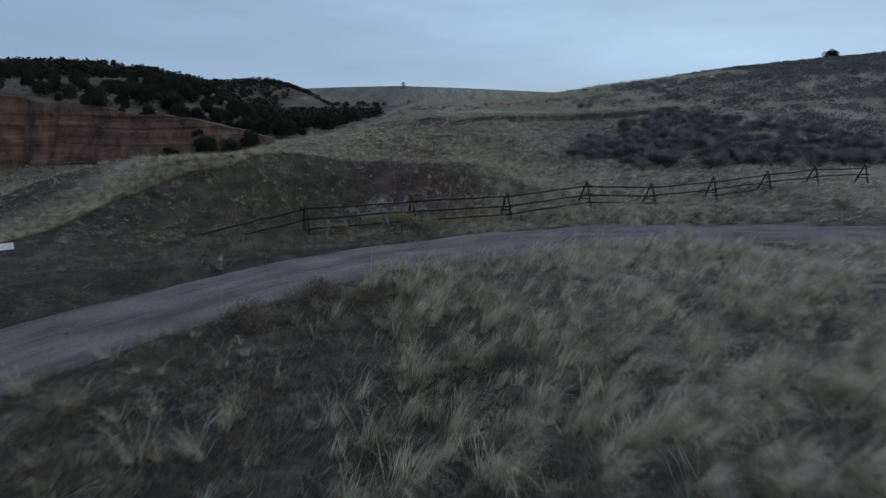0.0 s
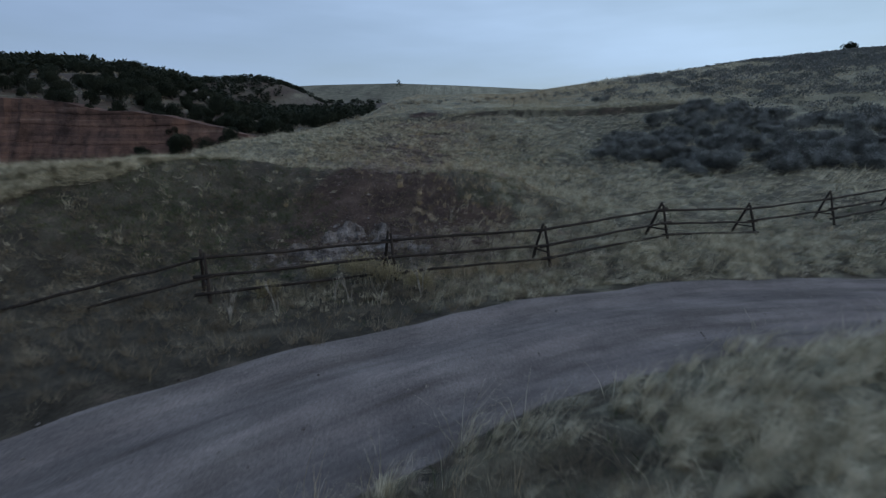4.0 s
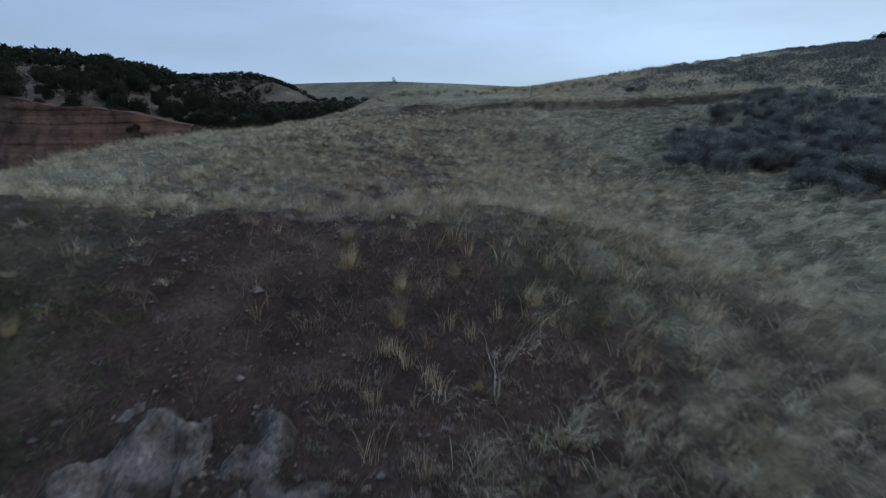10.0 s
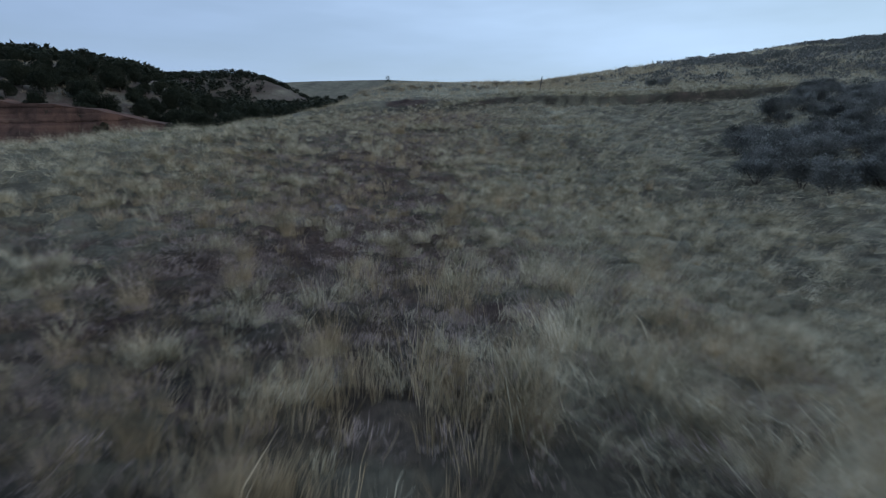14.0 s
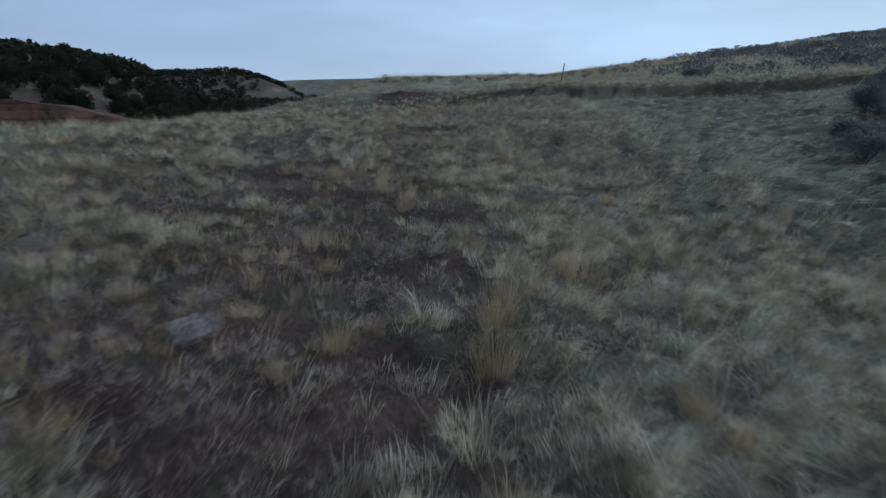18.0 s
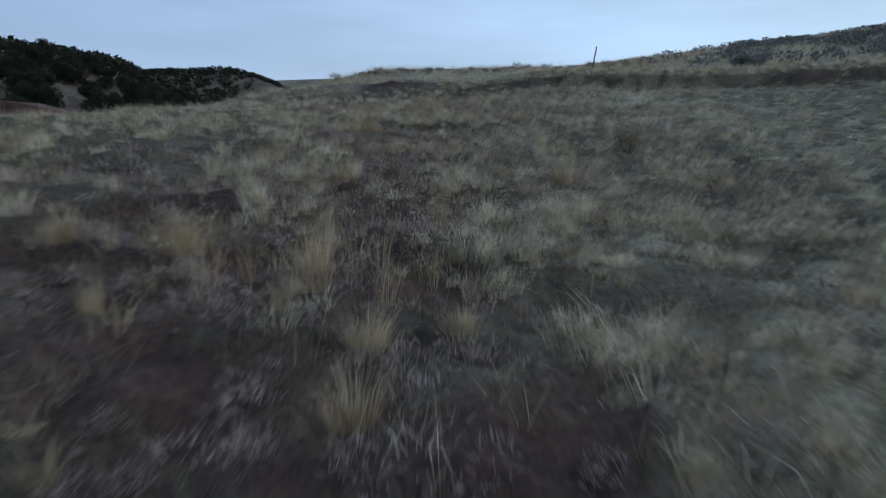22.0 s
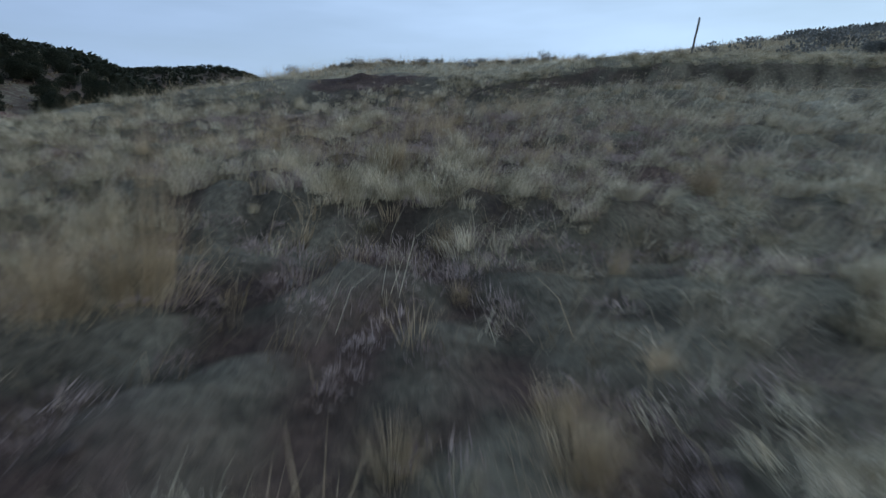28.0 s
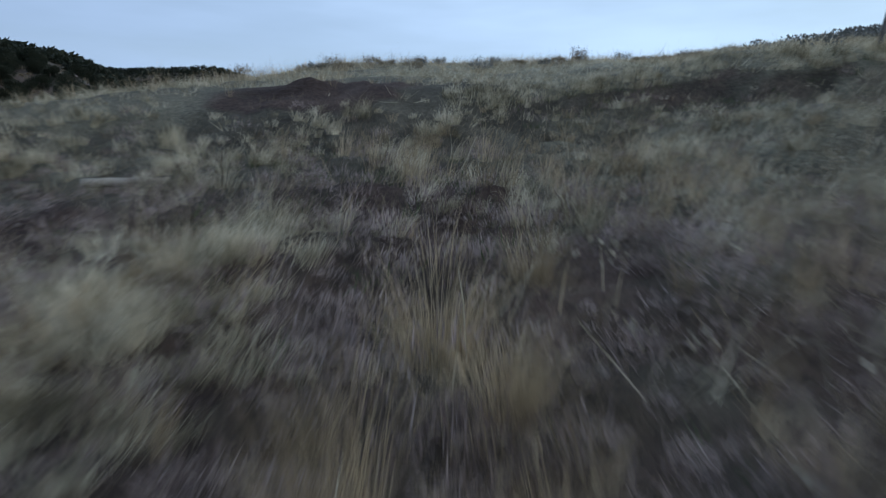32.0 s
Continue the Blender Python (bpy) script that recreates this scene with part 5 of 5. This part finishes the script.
# ---- pale rock in the cut bank ----
def boulder(x, y, sx_, sy_, sz_, rng, label, sink=0.35, group="pale rocks in the cut bank"):
    bm = bmesh.new()
    bmesh.ops.create_icosphere(bm, subdivisions=3, radius=1.0)
    off = Vector((rng.uniform(0, 50), rng.uniform(0, 50), rng.uniform(0, 50)))
    for v in bm.verts:
        d = 1 + 0.30 * noise.noise(v.co * 1.1 + off) + 0.16 * noise.noise(v.co * 2.7 + off) + 0.08 * noise.noise(v.co * 6 + off)
        c = v.co * d
        c = Vector((max(-0.8, min(0.8, c.x)), max(-0.8, min(0.8, c.y)), max(-0.7, min(0.75, c.z))))
        v.co = Vector((c.x * sx_, c.y * sy_, c.z * sz_))
    me = bpy.data.meshes.new("boulder")
    bm.to_mesh(me)
    bm.free()
    me.materials.append(rock_mat)
    ob = new("boulder", me)
    ob.matrix_world = pose(x, y, height(x, y) - sink * sz_ + 0.2 * sz_, rng.uniform(10, 30), rng.uniform(-12, 12), rng.uniform(0, 360))
    return tagged(ob, label, "rock", group)


rock_rng = random.Random(31)


def outcrop(cx, cy, rx, ry, rise, seed, label):
    """Crumbling bedrock that comes up through the bank in ragged ledges."""
    n = 70
    u, w = np.meshgrid(np.linspace(-1, 1, n), np.linspace(-1, 1, n))
    x, y = cx + u.ravel() * rx, cy + w.ravel() * ry
    round_off = 1 - np.clip(u.ravel() ** 2 + w.ravel() ** 2, 0, 1.3)
    lump = 1.05 * rough_noise(x, y, 0.55, seed, 4) + 0.5 * round_off - 0.2
    crag = np.floor(lump * 9) / 9 * 0.45 + lump * 0.55
    z = land(x, y) + np.clip(crag * rise, -0.12, rise) + 0.09 * rough_noise(x, y, 0.25, seed + 5, 3) * (lump > 0) + 0.02 * rough_noise(x, y, 0.07, seed + 9, 2)
    z = np.where(round_off < 0.02, land(x, y) - 0.15, z)
    me = mesh_from("rock_outcrop", np.stack([x - cx, y - cy, z - height(cx, cy)], 1), grid_faces(n, n), rock_mat, False)
    ob = new("rock_outcrop", me)
    ob.matrix_world = pose(cx, cy, height(cx, cy))
    return tagged(ob, label, "rock", "pale bedrock in the cut bank")


PALE = "pale grey crumbling limestone bedrock showing through the bank"
for cx, cy, rx, ry, rise, seed in ((-3.45, 28.5, 0.75, 0.85, 0.42, 201), (-2.1, 28.4, 0.45, 0.5, 0.4, 211), (-1.7, 27.5, 0.8, 0.6, 0.3, 221), (-4.1, 26.9, 1.2, 0.8, 0.34, 231),
                                   (-2.9, 26.8, 1.0, 0.7, 0.34, 241), (-5.3, 26.2, 0.9, 0.7, 0.28, 251), (-0.6, 27.0, 0.5, 0.4, 0.16, 261)):
    outcrop(cx, cy, rx, ry, rise, seed, PALE)
for x, y, a, b, c in ((-2.25, 43.3, 0.3, 0.2, 0.10), (-2.0, 43.9, 0.2, 0.16, 0.07), (-2.75, 41.5, 0.25, 0.15, 0.08), (-1.3, 41.2, 0.2, 0.15, 0.08)):
    boulder(x, y, a, b, c, rock_rng, "flat pale stone lying in open soil", 0.4, "flat stones on the slope")


stick = thing("weathered_stick", pose(-3.05, 71.6, height(-3.05, 71.6), 0, 0, 16), "pale weathered stick lying on the dry slope", "stick")
bm = bmesh.new()
pole(bm, (-0.40, 0, 0.10), (0.42, 0, 0.12), 0.05, 0.03, random.Random(9), 8, 6, 0.02)
part("branch", bm, twig_mat, stick)
bm = bmesh.new()
pole(bm, (0.1, 0, 0.12), (0.34, 0.1, 0.2), 0.02, 0.009, random.Random(10), 6, 3, 0.01)
part("side_branch", bm, twig_mat, stick)


def pebbles():
    x, y = sow(-7, 5, 25, 33, 40, lambda x, y: bareness(x, y) * (0.4 + 0.6 * step(2.2, 0.8, np.hypot((x + 2.6) / 1.4, y - 27.4))))
    x2, y2 = sow(-4, 4, 35, 72, 3, lambda x, y: bareness(x, y))
    x3, y3 = sow(-14, 14, 5, 25, 5, lambda x, y: (road_distance(x, y) < 2.3).astype(float))
    x, y = np.concatenate([x, x2, x3]), np.concatenate([y, y2, y3])
    n = len(x)
    s = np.clip(0.022 * np.exp(0.5 * rs.randn(n)), 0.008, 0.1)
    s = s * (1 + 1.6 * step(1.6, 0.4, np.hypot((x + 2.6) / 1.4, y - 27.4)))
    s[-len(x3):] *= 0.7
    base = np.array([(1, 0, 0), (-1, 0, 0), (0, 1, 0), (0, -1, 0), (0, 0, 0.7), (0, 0, -0.7)], float)
    v = base[None] * s[:, None, None] * rs.uniform(0.6, 1.3, (n, 6, 1)) + np.stack([x, y, land(x, y) + 0.02], 1)[:, None]
    tri = np.array([(0, 2, 4), (2, 1, 4), (1, 3, 4), (3, 0, 4), (2, 0, 5), (1, 2, 5), (3, 1, 5), (0, 3, 5)])
    return [(v.reshape(-1, 3), (np.arange(n)[:, None, None] * 6 + tri[None]).reshape(-1, 3))]


stuff("pebbles", pebbles(), rock_mat, "small pale stones scattered on bare soil and gravel", "stones")


# ---- junipers across the valley ----
def juniper(name, m, rng, tall, wide, sprays, group):
    tree = thing(name, m, "dark evergreen juniper with a rounded uneven crown on the hillside", "tree", group)
    bm = bmesh.new()
    pole(bm, (0, 0, -0.5), (0.05 * tall, 0.02 * tall, tall * 0.55), 0.05 * tall, 0.02 * tall, rng, 6, 3, 0.06)
    lobes = []
    for k in range(13):
        a = rng.uniform(0, 6.3)
        r = wide * 0.5 * rng.uniform(0.2, 0.72)
        c = Vector((r * math.cos(a), r * math.sin(a), tall * rng.uniform(0.2, 0.74)))
        lobes.append((c, wide * rng.uniform(0.17, 0.27)))
    part("trunk", bm, bark_mat, tree)
    for c, r in lobes[:3]:
        bm = bmesh.new()
        pole(bm, (0, 0, c.z * 0.4), c, 0.02 * tall, 0.008 * tall, rng, 4, 2, 0.05)
        part("limb", bm, bark_mat, tree)
    lobes.append((Vector((0, 0, tall * 0.75)), wide * 0.25))
    p = []
    for i in range(sprays):
        c, r = lobes[i % len(lobes)]
        d = Vector((rng.gauss(0, 1), rng.gauss(0, 1), rng.gauss(0.2, 0.9))).normalized() * r * rng.uniform(0.7, 1.02)
        p.append(c + d)
    p = np.array(p)
    p[:, 2] = np.maximum(p[:, 2], 0.12 * tall)
    away = np.arctan2(p[:, 1], p[:, 0]) + 0.4 * rs.randn(sprays)
    v, f = spikes(p[:, 0], p[:, 1], p[:, 2], away, rs.uniform(0.1, 0.8, sprays), tall * rs.uniform(0.035, 0.07, sprays), np.full(sprays, tall * 0.05))
    crown = new("crown", mesh_from("crown", v, f, juniper_mat, False))
    crown.parent = tree
    return tree


tree_rng = random.Random(41)
jx, jy = sow(-250, -38, 133, 330, 0.045, lambda x, y: (y > cliff_line(x) + 4) * (np.abs((x + 91) * 29 / 44 + (y - 214) * 33 / 44 + 1.5) > 4.5) * np.clip(0.22 + 0.6 * step(190, 230, y) + 0.95 * step(-106, -92, x) * step(142, 165, y) + 0.4 * rough_noise(x, y, 22, 73), 0.04, 1))
pick = np.argsort(np.hypot(jx, jy))
jx, jy = jx[pick], jy[pick]
juniper_models = [juniper("juniper", pose(jx[k], jy[k], height(jx[k], jy[k])), tree_rng, 4.6 + 0.5 * (k % 3), 5.2 + 0.8 * (k % 2), 4200, "junipers on the hillside") for k in range(5)]
for k in range(5, min(230, len(jx))):
    c = copy_thing(juniper_models[k % 5], pose(jx[k], jy[k], height(jx[k], jy[k]), 0, 0, tree_rng.uniform(0, 360)))
    s = tree_rng.uniform(0.5, 1.05)
    c.scale = (s, s, s * tree_rng.uniform(0.8, 1.1))


# more of them on the rim and at the foot of the cliff
for x, off, s in ((-118, 3, 0.7), (-109, 2, 0.5), (-101, 4, 0.75), (-95, 2, 0.45), (-88, 3, 0.6), (-83, 2, 0.8), (-77, 1, 0.5), (-72, 3, 0.85), (-68, 1, 0.6), (-63, 2, 0.9), (-59, 0, 0.6), (-55, 2, 0.8),
                  (-51, 1, 0.6), (-64, -4, 0.6), (-56, -5, 1.0), (-50, -6, 0.9), (-47, -2, 1.0)):
    y = float(cliff_line(np.array([x], float))[0]) + off
    c = copy_thing(juniper_models[int(-x) % 5], pose(x, y, height(x, y), 0, 0, tree_rng.uniform(0, 360)))
    c.scale = (s, s, s)


def woods():
    x, y = jx[230:], jy[230:]
    x2, y2 = sow(-520, -60, 330, 640, 0.028, lambda x, y: np.maximum(step(-128, -146, x + 0.05 * (y - 500) + 12 * rough_noise(x, y, 40, 99)), 0.8 * step(-88, -104, x) * step(556, 570, y) * step(600, 585, y)))
    x4, y4 = sow(-100, -62, 540, 600, 0.006)
    x2, y2 = np.concatenate([x2, x4]), np.concatenate([y2, y4])
    x3, y3 = sow(-110, 60, 380, 800, 0.00015)
    x, y = np.concatenate([x, x2, x3]), np.concatenate([y, y2, y3])
    n, k = len(x), 36
    z = land(x, y)
    rep = lambda a: np.repeat(a, k)
    size = rep(rs.uniform(0.6, 1.25, n))
    a, e = rs.uniform(0, 2 * math.pi, n * k), rs.uniform(0, 1, n * k)
    r = size * 2.5 * np.sqrt(1 - (e * 0.95) ** 2) * rs.uniform(0.4, 1.1, n * k)
    return [spikes(rep(x) + r * np.cos(a), rep(y) + r * np.sin(a), rep(z) + size * 3.6 * e, a, rs.uniform(0.5, 1.0, n * k), size * 1.6, size * 1.5)]


stuff("far_woods", woods(), juniper_mat, "dark juniper woods on the far hillsides", "woods")

# low growth on the hill above the cliff and along the valley
vx, vy = sow(-200, -20, 60, 330, 0.05)
vx2, vy2 = sow(-120, -18, 40, 130, 0.16)
stuff("hillside_brush", [cushions(vx, vy, 22, 0.8, 0.8, 0.4), cushions(vx2, vy2, 24, 0.7, 0.6, 0.2)], dull_mat, "low brown brush over the hill across the valley", "shrub")

# two trees on the skyline to the east and the far one on the saddle
for x, y, s in ((120.0, 172.0, 0.75), (54.0, 533.0, 1.0)):
    c = copy_thing(juniper_models[1], pose(x, y, height(x, y), 0, 0, 40))
    c.scale = (s, s, s)

# pale rib of rock down the hill across the valley
rib_rng = random.Random(53)
for k in range(26):
    s = k / 25
    x, y = -91 + 33 * s + rib_rng.uniform(-1.0, 1.0), 214 - 29 * s + rib_rng.uniform(-1.0, 1.0)
    boulder(x, y, rib_rng.uniform(1.2, 2.2), rib_rng.uniform(0.8, 1.4), rib_rng.uniform(0.4, 0.8), rib_rng, "pale rock slab in a rib down the far hillside", 0.3, "rock rib on the far hill")

# small white sign beside the road where it leaves the hill
sign = thing("road_sign", pose(-15.3, 18.0, height(-15.3, 18.0), 0, 0, 38), "small white sign board on a short stake by the road", "sign")
bm = bmesh.new()
pole(bm, (0, 0, -0.2), (0, 0, 0.5), 0.03, 0.03, rib_rng, 6, 2, 0.002)
part("stake", bm, post_mat, sign)
bm = bmesh.new()
bmesh.ops.create_cube(bm, size=1.0)
bmesh.ops.scale(bm, vec=(0.55, 0.02, 0.24), verts=bm.verts)
bmesh.ops.translate(bm, vec=(0, -0.045, 0.42), verts=bm.verts)
bmesh.ops.bevel(bm, geom=bm.edges[:], offset=0.006, segments=1, affect="EDGES")
part("board", bm, sign_mat, sign)
